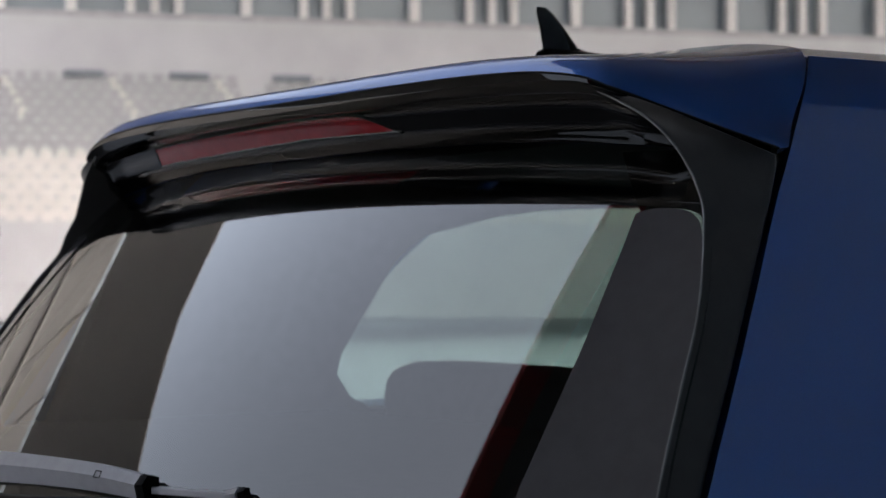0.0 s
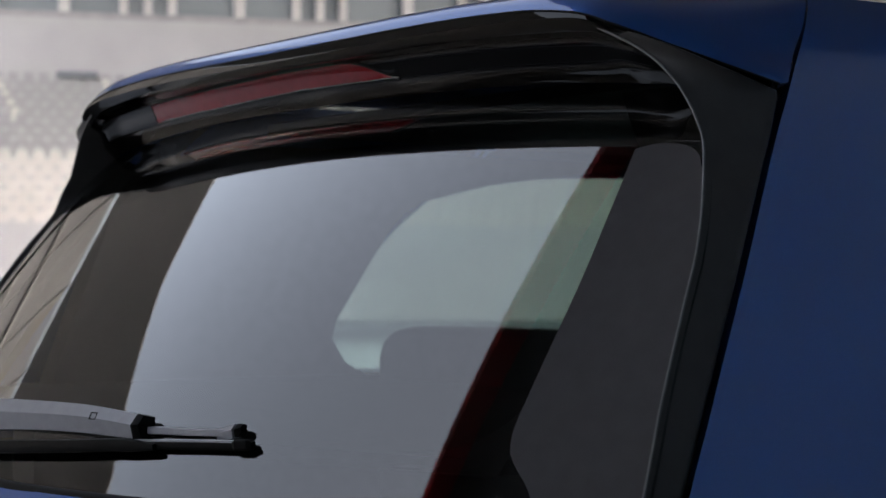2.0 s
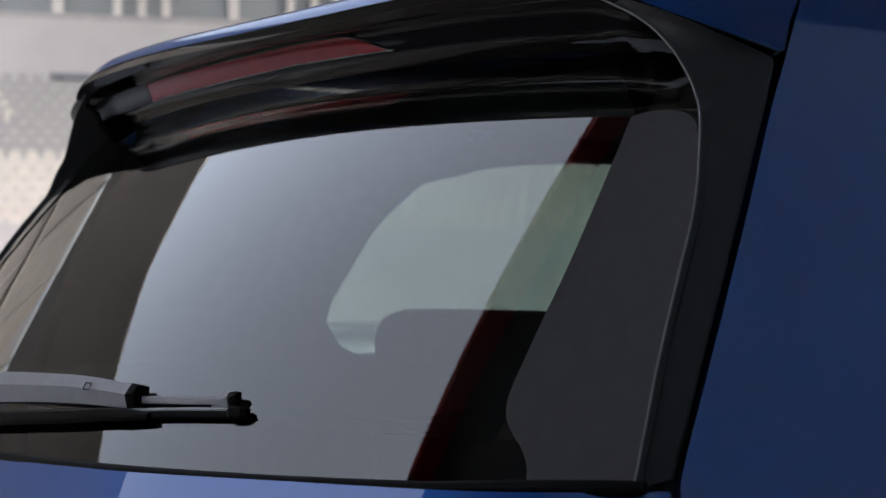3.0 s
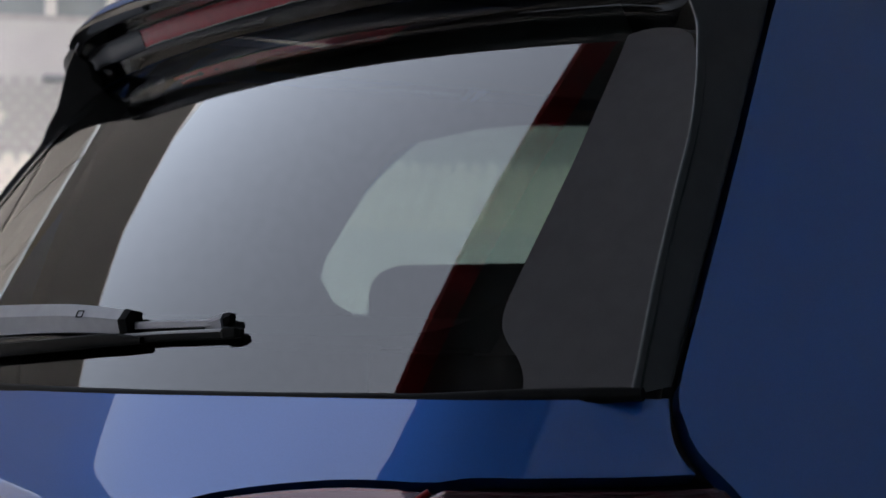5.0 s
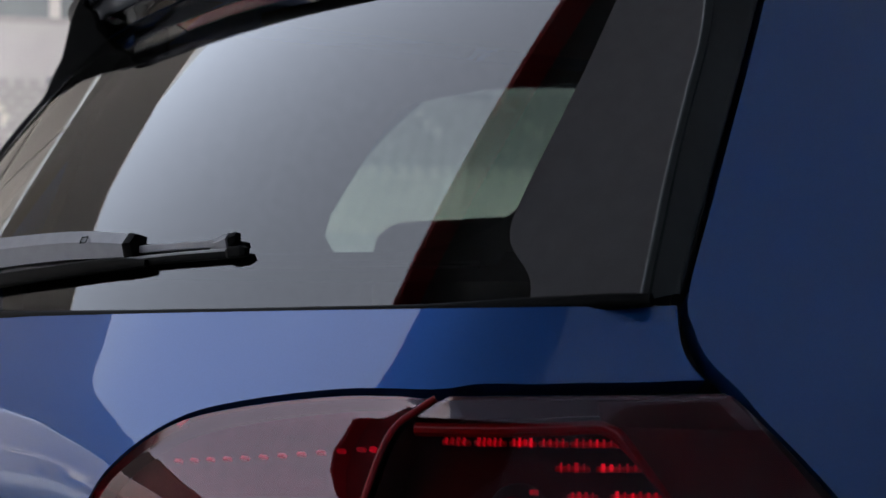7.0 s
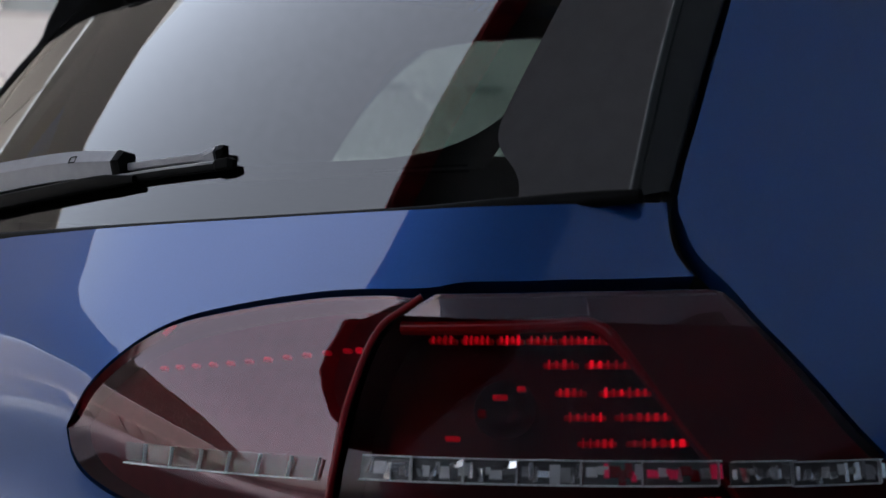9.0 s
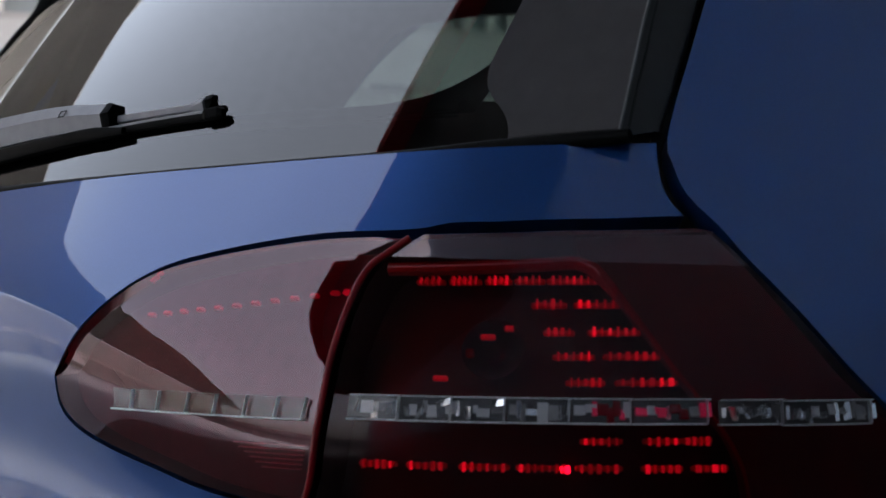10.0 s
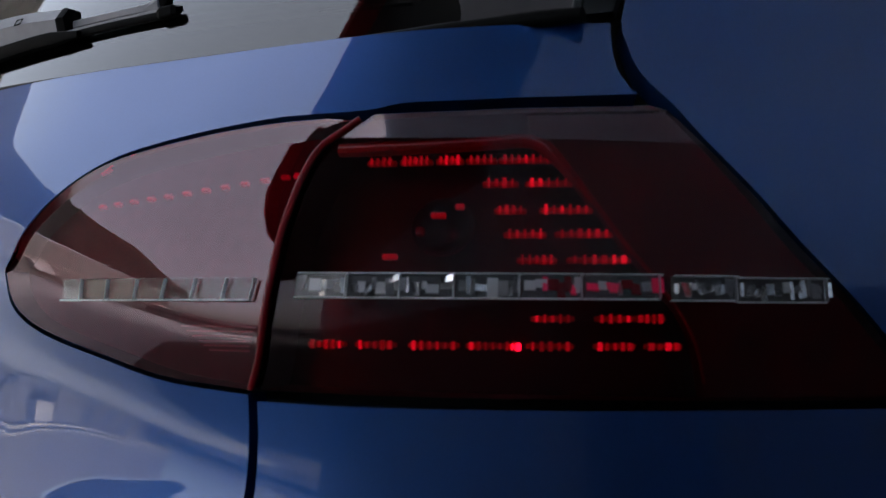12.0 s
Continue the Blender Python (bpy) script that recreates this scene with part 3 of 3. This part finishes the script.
    add_grid(bm, [[skin(*q) + skin_n(*q) * (0.0005 + flare * (i - crease) / (n - crease) * min(1.0, (j + 1) / 2, (m - j) / 3)) for j, q in enumerate(g[i])] for i in range(crease, n + 1)] + [[skin(*q) - skin_n(*q) * 0.004 for q in g[n]]])
    part("lens_edge", bm, LENS, base)


def corner_lamp():
    base = panel("corner_lamp", [outer_g], HOUSING, car, off=-0.032, depth=0, label="dark red outer tail lamp")
    lamp_lens(base, outer_g, OUTER_LENS, 22, 0.006)
    lamp_walls(base, outer_g)
    for z, groups in zip(LED_Z, LED_ROWS):
        for s0, s1, n in groups:
            for k in range(n):
                w = (s1 - s0) / n
                block(base, s0 + w * (k + 0.5), z, w * random.uniform(0.22, 0.55), random.uniform(0.0040, 0.0062), random.choice((LIT[0], LIT[0], LIT[1], LIT[1], LIT[2])), bevel=0.0003)
            block(base, (s0 + s1) / 2, z, s1 - s0 + 0.002, 0.0034, LED_STRIP, -0.0165, 0.004, "led_strip")
    block(base, 0.789, 0.7845, 0.006, 0.005, LIT[3])
    for s0, s1 in zip(CELLS_OUT, CELLS_OUT[1:]):
        if s1 - s0 < 0.02:
            continue
        z = 0.8225 - 0.014 * max(0, (s0 + s1) / 2 - 0.87)
        block(base, (s0 + s1) / 2, z, (s1 - s0) - 0.001, 0.0150, CELL_GLASS, 0.0035, 0.004, "reflector_cell", 0.0006)
        block(base, (s0 + s1) / 2, z, (s1 - s0) - 0.001, 0.0150, CELL_BACK, 0.0012, 0.001, "cell_back", 0.0003)
        block(base, s1 - 0.001, z, 0.0010, 0.0150, CELL_EDGE, 0.003, 0.0045, "cell_edge", 0.0004, 0.0, 0.0)
        lit = 0.78 < s0 < 0.88
        x = s0 + 0.002
        while x < s1 - 0.004:
            w = random.uniform(0.003, 0.009)
            kind = random.random()
            mat = LIT[0] if lit and kind < 0.30 else RED_PLASTIC if lit and kind < 0.55 else CHROME if kind < 0.62 else CELL_EDGE if kind < 0.85 else CLEAR_PLASTIC
            turn = random.choice((-0.65, -0.6, 0.3)) + random.uniform(-0.12, 0.12) if mat == CHROME else random.uniform(-0.1, 0.1)
            block(base, x + w / 2, z + random.uniform(-0.002, 0.002), w, random.uniform(0.004, 0.013), mat, 0.0026, 0.0014, "facet", 0.0003, random.uniform(-0.5, 0.35), turn)
            x += w * random.uniform(0.6, 1.1)
        block(base, (s0 + s1) / 2, z - 0.0075, s1 - s0, 0.0009, CELL_EDGE, 0.003, 0.0045, "cell_edge", 0.0004)
        block(base, (s0 + s1) / 2, z + 0.0075, s1 - s0, 0.0007, CELL_EDGE, 0.003, 0.0045, "cell_edge", 0.0004)
    for s_, w_ in ((0.7085, 0.010), (0.7425, 0.011)):
        block(base, s_, 0.8262, w_, 0.0048, CHROME, 0.0056, 0.0010, "facet", 0.0004, -0.12, -0.55)
    border = coons([(0.914, 0.7525), (1.082, 0.751)], [(0.770, 0.9375), (0.862, 0.9435)], [(0.914, 0.7525), (0.9065, 0.7905), (0.8825, 0.8231), (0.8485, 0.8568), (0.8195, 0.8861), (0.789, 0.9145), (0.776, 0.9215), (0.770, 0.9375)], [(1.082, 0.751), (1.042, 0.790), (1.012, 0.817), (0.962, 0.855), (0.862, 0.9435)], 20, 34)
    panel("border", [border], HOUSING_RED, base, off=-0.004, depth=0.014)
    rim_line = spline([(0.637, 0.9161), (0.676, 0.9165), (0.712, 0.9174), (0.747, 0.9189), (0.771, 0.9204), (0.781, 0.9177), (0.788, 0.9139), (0.818, 0.8861), (0.847, 0.8568), (0.881, 0.8231), (0.905, 0.7905), (0.912, 0.7617)], 60)
    part("red_edge", tube([skin(*q) + skin_n(*q) * -0.004 for q in rim_line], list(np.interp(np.arange(60), [0, 26, 34, 60], [0.0048, 0.0048, 0.0018, 0.0010])), seg=8), EDGE_RED, base, "red inner edge")
    for s_, z_, w_ in ((0.722, 0.874, 0.010), (0.697, 0.846, 0.010), (0.735, 0.880, 0.006)):
        block(base, s_, z_, w_, 0.0035, LIT[0], -0.012, 0.004, "glint", 0.001)
    cup(base, 0.728, 0.866, 0.021, HOUSING, -0.012, "reflector_bowl")
    block(base, 0.713, 0.863, 0.006, 0.006, RED_PLASTIC, -0.012, 0.006, "bulb", 0.002)
    return base


def tailgate_lamp():
    base = panel("tailgate_lamp", [inner_g], INNER_RED, car, off=-0.018, depth=0, label="dark red inner tail lamp")
    lamp_lens(base, inner_g, LENS, 13, 0.004)
    lamp_walls(base, inner_g)
    for k in range(11):
        block(base, 0.425 + 0.0165 * k, 0.887 + 0.0018 * k, 0.007, 0.003, LIT[0])
    for k in range(2):
        block(base, 0.600 + 0.009 * k, 0.9055, 0.005, 0.004, LIT[1])
    for s0, s1 in zip(CELLS_IN, CELLS_IN[1:]):
        block(base, (s0 + s1) / 2, 0.8205, (s1 - s0) - 0.0012, 0.0146, CELL_BED, 0.0022, 0.001, "reflector_cell", 0.0003)
        block(base, s1, 0.8205, 0.0009, 0.0140, CELL_EDGE, 0.003, 0.0030, "cell_edge", 0.0004, slant=0.16)
        block(base, (s0 + s1) / 2, 0.813, s1 - s0, 0.0010, CELL_EDGE, 0.003, 0.0045, "cell_edge", 0.0004)
    for k in range(6):
        block(base, 0.588 - 0.002 * k, 0.7800 + 0.0032 * k, 0.034 + 0.006 * k, 0.0009, CELL_EDGE, -0.003, 0.002, "rib", 0.0003)
    return base


def lamp_walls(base, g):
    ring = [g[0, j] for j in range(g.shape[1])] + [g[i, -1] for i in range(1, g.shape[0])] + [g[-1, j] for j in range(g.shape[1] - 2, -1, -1)] + [g[i, 0] for i in range(g.shape[0] - 2, 0, -1)]
    ring.append(ring[0])
    bm = bmesh.new()
    add_grid(bm, [[skin(*q) + skin_n(*q) * o for q in ring] for o in (0.0, -0.033)])
    part("housing_wall", bm, HOUSING, base)


for base in (corner_lamp(), tailgate_lamp()):
    copy_thing(base, Matrix.Diagonal((-1, 1, 1, 1))).scale = (-1, 1, 1)
# red divider at the joint
j = spline(JOINT, 40)
twin(part("lamp_joint", tube([skin(*q) + skin_n(*q) * 0.0005 for q in j[:-1]], [0.0025] * 39, seg=10), JOINT_RED, car, "red divider between the lamp halves"))

# ---- rear wiper ----
def bar(path, radii, section):
    """A bar with an angular section, given as (backwards, up) in shares of the radius."""
    bm = bmesh.new()
    if len(path) > 4:
        both = spline([(*p, r) for p, r in zip(path, radii)], 40)
        path, radii = both[:, :3], both[:, 3]
    rings = [[bm.verts.new((p[0], p[1] + r * dy, p[2] + r * dz)) for dy, dz in section] for p, r in zip(path, radii)]
    n = len(section)
    for a, b in zip(rings, rings[1:]):
        for k in range(n):
            bm.faces.new((a[k], a[(k + 1) % n], b[(k + 1) % n], b[k]))
    bm.faces.new(rings[0])
    bm.faces.new(rings[-1])
    return bm


HOOD = [(0.9, 0.75), (-0.35, 1.0), (-1.0, 0.12), (-0.72, -1.15), (0.9, -1.15)]

wiper = part("wiper", bar([(-0.34, 0.042, 1.024), (-0.22, 0.036, 1.037), (-0.10, 0.036, 1.0445), (0.02, 0.039, 1.0495), (0.12, 0.043, 1.0515), (0.201, 0.048, 1.0492)], [0.0185, 0.016, 0.0145, 0.013, 0.0118, 0.0100], HOOD), WIPER_GREY, car, "dark grey rear wiper resting on the window")
part("badge", tube([(0.128, 0.0338, 1.0575), (0.139, 0.0342, 1.0577), (0.1425, 0.0300, 1.0523), (0.1315, 0.0296, 1.0521), (0.128, 0.0338, 1.0575)], [0.00055] * 5, seg=6), DULL_BLACK, wiper, "thin dark outline mark")
part("elbow", bar([(0.1995, 0.0476, 1.0488), (0.204, 0.048, 1.0496), (0.2095, 0.049, 1.0502)], [0.0104, 0.0107, 0.0088], HOOD), DULL_BLACK, wiper)
part("arm", tube([(0.205, 0.054, 1.0455), (0.284, 0.067, 1.048), (0.319, 0.0752, 1.0495)], [0.0034, 0.0032, 0.0034], seg=12, squash=1.6, power=0.28), WIPER_GREY, wiper, smooth=False)
part("clip", bar([(0.303, 0.0705, 1.0482), (0.315, 0.0732, 1.0500), (0.326, 0.0743, 1.0522)], [0.0040, 0.0054, 0.0058], HOOD), WIPER_GREY, wiper)
part("clip_end", bar([(0.3275, 0.0747, 1.0524), (0.3315, 0.0753, 1.0538), (0.3345, 0.0760, 1.0550)], [0.0050, 0.0046, 0.0032], HOOD), DULL_BLACK, wiper)


def on_glass(x, z, off):
    return (x, window_y(x, z) - 0.72 * off, z + 0.69 * off)


BLADE = [(-0.30, 0.996), (-0.10, 1.008), (0.0, 1.0145), (0.13, 1.0238), (0.185, 1.0282), (0.26, 1.0330), (0.345, 1.0370)]
part("blade_holder", tube([on_glass(x, z - 0.001, 0.007) for x, z in spline(BLADE[:5] + [(0.240, 1.0295)], 30)], list(np.interp(np.linspace(0, 1, 30), [0, 0.4, 0.93, 1], [0.0075, 0.007, 0.006, 0.003])), seg=12, squash=0.9, power=0.5), DULL_BLACK, wiper)
part("blade", tube([on_glass(x, z, 0.0042) for x, z in spline(BLADE, 30)], [0.0034] * 30, seg=10, squash=0.9, power=0.5), DULL_BLACK, wiper)
part("blade_edge", tube([on_glass(x, z + 0.0025, 0.0065) for x, z in spline(BLADE[2:], 20)], [0.0016] * 20, seg=6), WIPER_GREY, wiper)
part("blade_end", tube([on_glass(0.334, 1.0370, 0.0048), on_glass(0.338, 1.0374, 0.0054), on_glass(0.350, 1.0384, 0.0054), on_glass(0.354, 1.0386, 0.0046)], [0.0036, 0.0050, 0.0048, 0.0032], seg=12, power=0.4), DULL_BLACK, wiper, smooth=False)

# ---- wheels ----
def wheel(x, y):
    sg = 1 if x > 0 else -1
    bm = bmesh.new()
    prof = [(0.20, -0.085), (0.285, -0.10), (0.308, -0.085), (0.315, -0.05), (0.315, 0.05), (0.308, 0.085), (0.285, 0.10), (0.20, 0.085)]
    add_grid(bm, [[(x + sg * w, y + r * math.cos(a), 0.315 + r * math.sin(a)) for r, w in prof] for a in np.linspace(0, 2 * math.pi, 49)])
    weld(bm)
    ob = part("wheel", bm, RUBBER, car, "black tyre on a dark rim")
    bm = bmesh.new()
    prof = [(0.03, 0.06), (0.17, 0.05), (0.195, 0.075), (0.203, 0.088), (0.203, -0.085)]
    add_grid(bm, [[(x + sg * w, y + r * math.cos(a), 0.315 + r * math.sin(a)) for r, w in prof] for a in np.linspace(0, 2 * math.pi, 41)])
    weld(bm)
    part("rim", bm, WIPER_GREY, ob)


for x, y in ((0.74, 0.80), (-0.74, 0.80), (0.74, 1.95), (-0.74, 1.95)):
    wheel(x, y)

# ---- cabin ----
bm = bmesh.new()
box_bm(-0.70, 0.30, 0.55, 0.70, 2.15, 0.60, 0, bm)      # floor
box_bm(-0.56, 0.62, 1.385, 0.56, 2.15, 1.40, 0, bm)     # headliner
box_bm(-0.70, 2.12, 0.55, 0.70, 2.15, 1.40, 0, bm)      # front
part("cabin_shell", bm, CABIN, car, smooth=False)
bm = bmesh.new()
box_bm(0.57, 0.60, 0.6, 0.59, 2.15, 1.36, 0, bm)
part("right_cabin_wall", bm, CABIN, car, smooth=False)


def plate(poly, x0, x1):
    """A flat plate in the (y, z) plane between x0 and x1."""
    bm = bmesh.new()
    a = [bm.verts.new((x0, y, z)) for y, z in poly]
    b = [bm.verts.new((x1, y, z)) for y, z in poly]
    bm.faces.new(a)
    bm.faces.new(b[::-1])
    for i in range(len(poly)):
        j = (i + 1) % len(poly)
        bm.faces.new((a[j], a[i], b[i], b[j]))
    return bm


part("left_pillar_cover", plate([(0.30, 0.98), (0.84, 0.98), (0.84, 1.035), (0.79, 1.06), (0.766, 1.095), (0.775, 1.125), (0.845, 1.225), (0.872, 1.262), (0.895, 1.284), (0.93, 1.302), (1.06, 1.332), (1.24, 1.355), (1.40, 1.375), (0.45, 1.375)], -0.66, -0.62), CABIN, car, smooth=False)
part("left_cabin_wall", plate([(0.3, 0.55), (2.15, 0.55), (2.15, 1.04), (0.3, 1.04)], -0.69, -0.62), CABIN, car, smooth=False)
sw = bmesh.new()
add_grid(sw, [[(-0.66, 0.7, 1.0), (-0.66, 2.1, 1.0)], [(-0.63, 0.7, 1.4), (-0.63, 2.1, 1.4)]])
part("side_window", sw, SIDE_GLASS, car, "tinted side window")
part("rear_seat", box_bm(-0.56, 0.79, 0.6, 0.56, 0.95, 1.115, 0.045), CABIN, car)
# luggage cover, its hind edge close to the glass
bm = bmesh.new()
xs = np.linspace(-0.62, 0.56, 30)
back_e = [(x, window_y(x, 1.03) + 0.022) for x in xs]
add_grid(bm, [[(x, 0.78, 1.028) for x in xs], [(x, y, 1.028) for x, y in back_e], [(x, y - 0.002, 1.034) for x, y in back_e], [(x, y + 0.002, 1.041) for x, y in back_e], [(x, 0.78, 1.041) for x in xs]])
part("luggage_cover", bm, CABIN, car)
bm = bmesh.new()
sup = spline([(0.47, 1.041), (0.521, 1.048), (0.550, 1.066), (0.560, 1.095), (0.566, 1.12)], 20)
add_grid(bm, [[(x, window_y(x, 1.03) + 0.022 + 0.9 * (z - 1.03), z) for x, z in sup], [(x + 0.01, window_y(x, 1.03) + 0.022, 1.03) for x, z in sup], [(x + 0.012, 0.5, 1.03) for x, z in sup]])
part("outline_plate", bm, CABIN, car)

# ---- the place ----
ground = bmesh.new()
add_grid(ground, [[(x, y, 0) for x in (-900, -60, -20, 0, 20, 900)] for y in (-900, -60, -20, 0, 20, 60, 900)])
tagged(part("ground", ground, ASPHALT, smooth=False), "grey asphalt ground", "ground", kind="structure")

road = bmesh.new()
add_grid(road, [[(x, y, 0.006) for x in (-46, -30, -18, -9, -3.2)] for y in (-80, -30, 0, 30, 90)])
tagged(part("road", road, SUNLIT_TRACK, smooth=False), "tarmac of the race track, sunlight painted into its pale colour", "track", kind="structure")

# unseen pit building behind the camera: wall, and canopy over the car, for reflections
tagged(part("wall_pit", box_bm(2.5, -14, 0, 2.9, 16, 9.0), WALL, smooth=False), "unseen pale blue wall, tinted for the body side's reflection", "wall", kind="structure")
tagged(part("dark_strip", box_bm(2.46, -14, 0, 2.53, 16, 1.30, 0.01), SLATE_GREY, smooth=False), "unseen dark strip added for the bumper's reflection", "plinth", kind="structure")
hatch = tagged(part("hatch", box_bm(2.41, -0.55, 0.02, 2.455, 0.40, 1.02, 0.008), SHUTTER, smooth=False), "unseen dark panel added to darken the bumper's reflection", "hatch", kind="structure")
part("panel_handle", box_bm(2.385, 0.28, 0.55, 2.41, 0.31, 0.69, 0.006), WIPER_GREY, hatch, smooth=False)
far = tagged(part("wall_far", box_bm(-150, -61, 0, 60, -60, 4.6), CONCRETE, smooth=False), "unseen pale building added for the tailgate's reflections", "wall", kind="structure")
part("cornice", box_bm(-150, -60.0, 4.25, 60, -59.6, 4.75, 0.04), SEAT, far, smooth=False)
part("dark_band", box_bm(-150, -60.0, 2.0, 60, -59.9, 2.9), SHUTTER, far, smooth=False)
random.seed(11)
x = -120.0
while x < 30:
    part("post", box_bm(x, -59.9, 0, x + 0.22, -59.6, random.choice((3.2, 3.6, 4.2)), 0.02), SHUTTER, far, smooth=False)
    x += random.uniform(1.6, 5.5)
# unseen walls past the track, beside the lit stand; shade painted into the first
shade = tagged(part("wall_stand", box_bm(-47, -12, 0, -46, 18.3, 15.5), STAND_SHADE, smooth=False), "unseen back wall of a stand, painted in shaded brown", "wall", kind="structure")
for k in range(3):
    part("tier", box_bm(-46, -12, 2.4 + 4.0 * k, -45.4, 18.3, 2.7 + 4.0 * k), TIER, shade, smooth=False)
pale = tagged(part("wall_lit_copy", box_bm(-47, -75, 0, -46, -12.02, 15.5), STAND_LIT, smooth=False), "unseen pale grey copy of the shaded stand wall", "wall", kind="structure")
for z, h in ((5.7, 0.30), (6.6, 0.22)):
    part("ledge", box_bm(-46, -75, z, -45.7, -12.02, z + h, 0.03), SEAT, pale, smooth=False)
part("reflected_box", box_bm(-46, -37.5, 2.4, -44.5, -34.5, 5.4, 0.05), CONCRETE, pale, smooth=False)
random.seed(17)
y = -72.0
while y < -14:
    part("mast", box_bm(-45.5, y, 0, -45.2, y + 0.22, random.uniform(3.5, 6.2), 0.02), SHUTTER, pale, smooth=False)
    y += random.uniform(2.2, 6.5)
cp = [(-0.63, -9.5), (2.7, -9.5), (2.7, 16), (-6.42, 16)]
bm = bmesh.new()
lo = [bm.verts.new((x, y, 5.9)) for x, y in cp]
hi = [bm.verts.new((x, y, 6.3)) for x, y in cp]
bm.faces.new(lo[::-1])
bm.faces.new(hi)
for i in range(4):
    bm.faces.new((lo[i], lo[(i + 1) % 4], hi[(i + 1) % 4], hi[i]))
canopy = tagged(part("ceiling", bm, CANOPY, smooth=False), "dark soffit of the pit canopy", "canopy", kind="structure")
bm = bmesh.new()
for i in (3, 0):
    p, q = Vector((*cp[i], 5.58)), Vector((*cp[(i + 1) % 4], 5.58))
    n = (q - p).cross(Vector((0, 0, 1))).normalized() * 0.03
    vs = [bm.verts.new(v) for v in (p + n, q + n, q + n + Vector((0, 0, 0.85)), p + n + Vector((0, 0, 0.85)))]
    vb = [bm.verts.new(v.co - 1.5 * n) for v in vs]
    bm.faces.new(vs)
    bm.faces.new(vb[::-1])
    for k in range(4):
        bm.faces.new((vs[k], vb[k], vb[(k + 1) % 4], vs[(k + 1) % 4]))
tagged(part("fascia", bm, RED_FASCIA, smooth=False), "red edge board of the canopy", "trim", kind="structure")

# grandstand across the track
STAND = pose(-48.8, 35.6, 0, 0, 0, 67.5)       # local x along the stand, y away from the track


def stand_part(name, bm, mat, parent):
    bm.transform(STAND)
    return part(name, bm, mat, parent, smooth=False)


stand = tagged(new("grandstand"), "sunlit pale concrete grandstand with rows of empty seats", "grandstand")
stand_part("barrier", box_bm(-60, -0.3, 0, 60, 0, 1.2), CONCRETE, stand)
stand_part("front_wall", box_bm(-60, 1.5, 0, 60, 1.8, 3.2), CONCRETE, stand)
for k in range(16):
    stand_part("step", box_bm(-60, 2.0 + 0.8 * k, 0, 60, 2.8 + 0.8 * k, 3.0 + 0.4 * k), CONCRETE, stand)
for lo_, hi_, mat in ((0, 7, SEAT), (7, 16, SEAT_GREY)):
    bm = bmesh.new()
    for k in range(lo_, hi_):
        for i in range(-70, 71):
            if (i + 9) % 28 in (0, 1):
                continue
            x, y, z = i * 0.6 + 0.3 * (k % 2), 2.25 + 0.8 * k, 3.0 + 0.4 * k
            box_bm(x - 0.24, y, z + 0.02, x + 0.24, y + 0.4, z + 0.24, 0, bm)
            box_bm(x - 0.20, y + 0.34, z + 0.24, x + 0.20, y + 0.42, z + 0.60, 0, bm)
    tagged(stand_part("seating", bm, mat, stand), kind="stuff")
stand_part("upper_wall", box_bm(-60, 15.0, 0, 60, 15.4, 11.9), CONCRETE, stand)
stand_part("gallery_window", box_bm(-60, 16.0, 11.9, 60, 16.2, 21.0), STAND_GLASS, stand)
for i in range(-9, 7):
    for dx, w in ((0, 0.17), (0.98, 0.17), (1.95, 0.17), (4.72, 0.22)):
        x = 11.55 + i * 7.1 + dx
        stand_part("column", box_bm(x - w, 15.2, 11.9, x + w, 15.6, 21.0, 0.03), COLUMN, stand)
stand_part("sky_blocker", box_bm(-60, 15.3, 21.0, 60, 17.0, 40.0), STAND_GLASS, stand)
stand_part("roof", box_bm(-20, -28, 26.0, 60, 17, 26.6), ROOF_BROWN, stand)
stand_part("gallery_rail", box_bm(-60, 15.02, 11.9, 60, 15.1, 12.15), SEAT_GREY, stand)
# entrances under the gallery, each with a dark hood and a pale stair wall
for x in (-16.6, -12.4, -8.2, -4.0, 0.2, 4.4):
    stand_part("entrance_hood", box_bm(x, 14.5, 9.42, x + 1.6, 15.0, 9.70, 0.05), SLATE_GREY, stand)
    bm = bmesh.new()
    for k in range(5):
        box_bm(x + 1.75 + 0.17 * k, 14.0 - 0.75 * k, 5.0, x + 2.02 + 0.17 * k, 14.75 - 0.75 * k, 9.35 - 0.37 * k, 0, bm)
    stand_part("rail_end", box_bm(x + 1.68, 14.3, 9.05, x + 1.95, 14.6, 9.30, 0.04), SLATE_GREY, stand)
    stand_part("stair_wall", bm, SEAT, stand)
bm = bmesh.new()
outline = [(-31.5, -60), (-27.0, -60), (-20.0, -38.0), (-15.6, -19.0), (-15.0, -12.0), (-15.7, -7.0), (-19.0, -0.6), (-19.8, 2.5), (-19.7, 70), (-31.5, 70)]
lo, hi = ([bm.verts.new((x, y, z)) for x, y in outline] for z in (11.2, 11.24))
bm.faces.new(lo[::-1])
bm.faces.new(hi)
for i in range(len(outline)):
    bm.faces.new((lo[i], lo[(i + 1) % len(outline)], hi[(i + 1) % len(outline)], hi[i]))
gantry = tagged(part("gantry_roof", bm, ROOF_BROWN, smooth=False), "long dark brown roof on posts over the track side", "roof")
for y in np.arange(-10.6, 11.5, 3.4):
    part("post", box_bm(-31.2, y - 0.07, 0, -31.05, y + 0.07, 11.2), ROOF_BROWN, gantry, smooth=False)
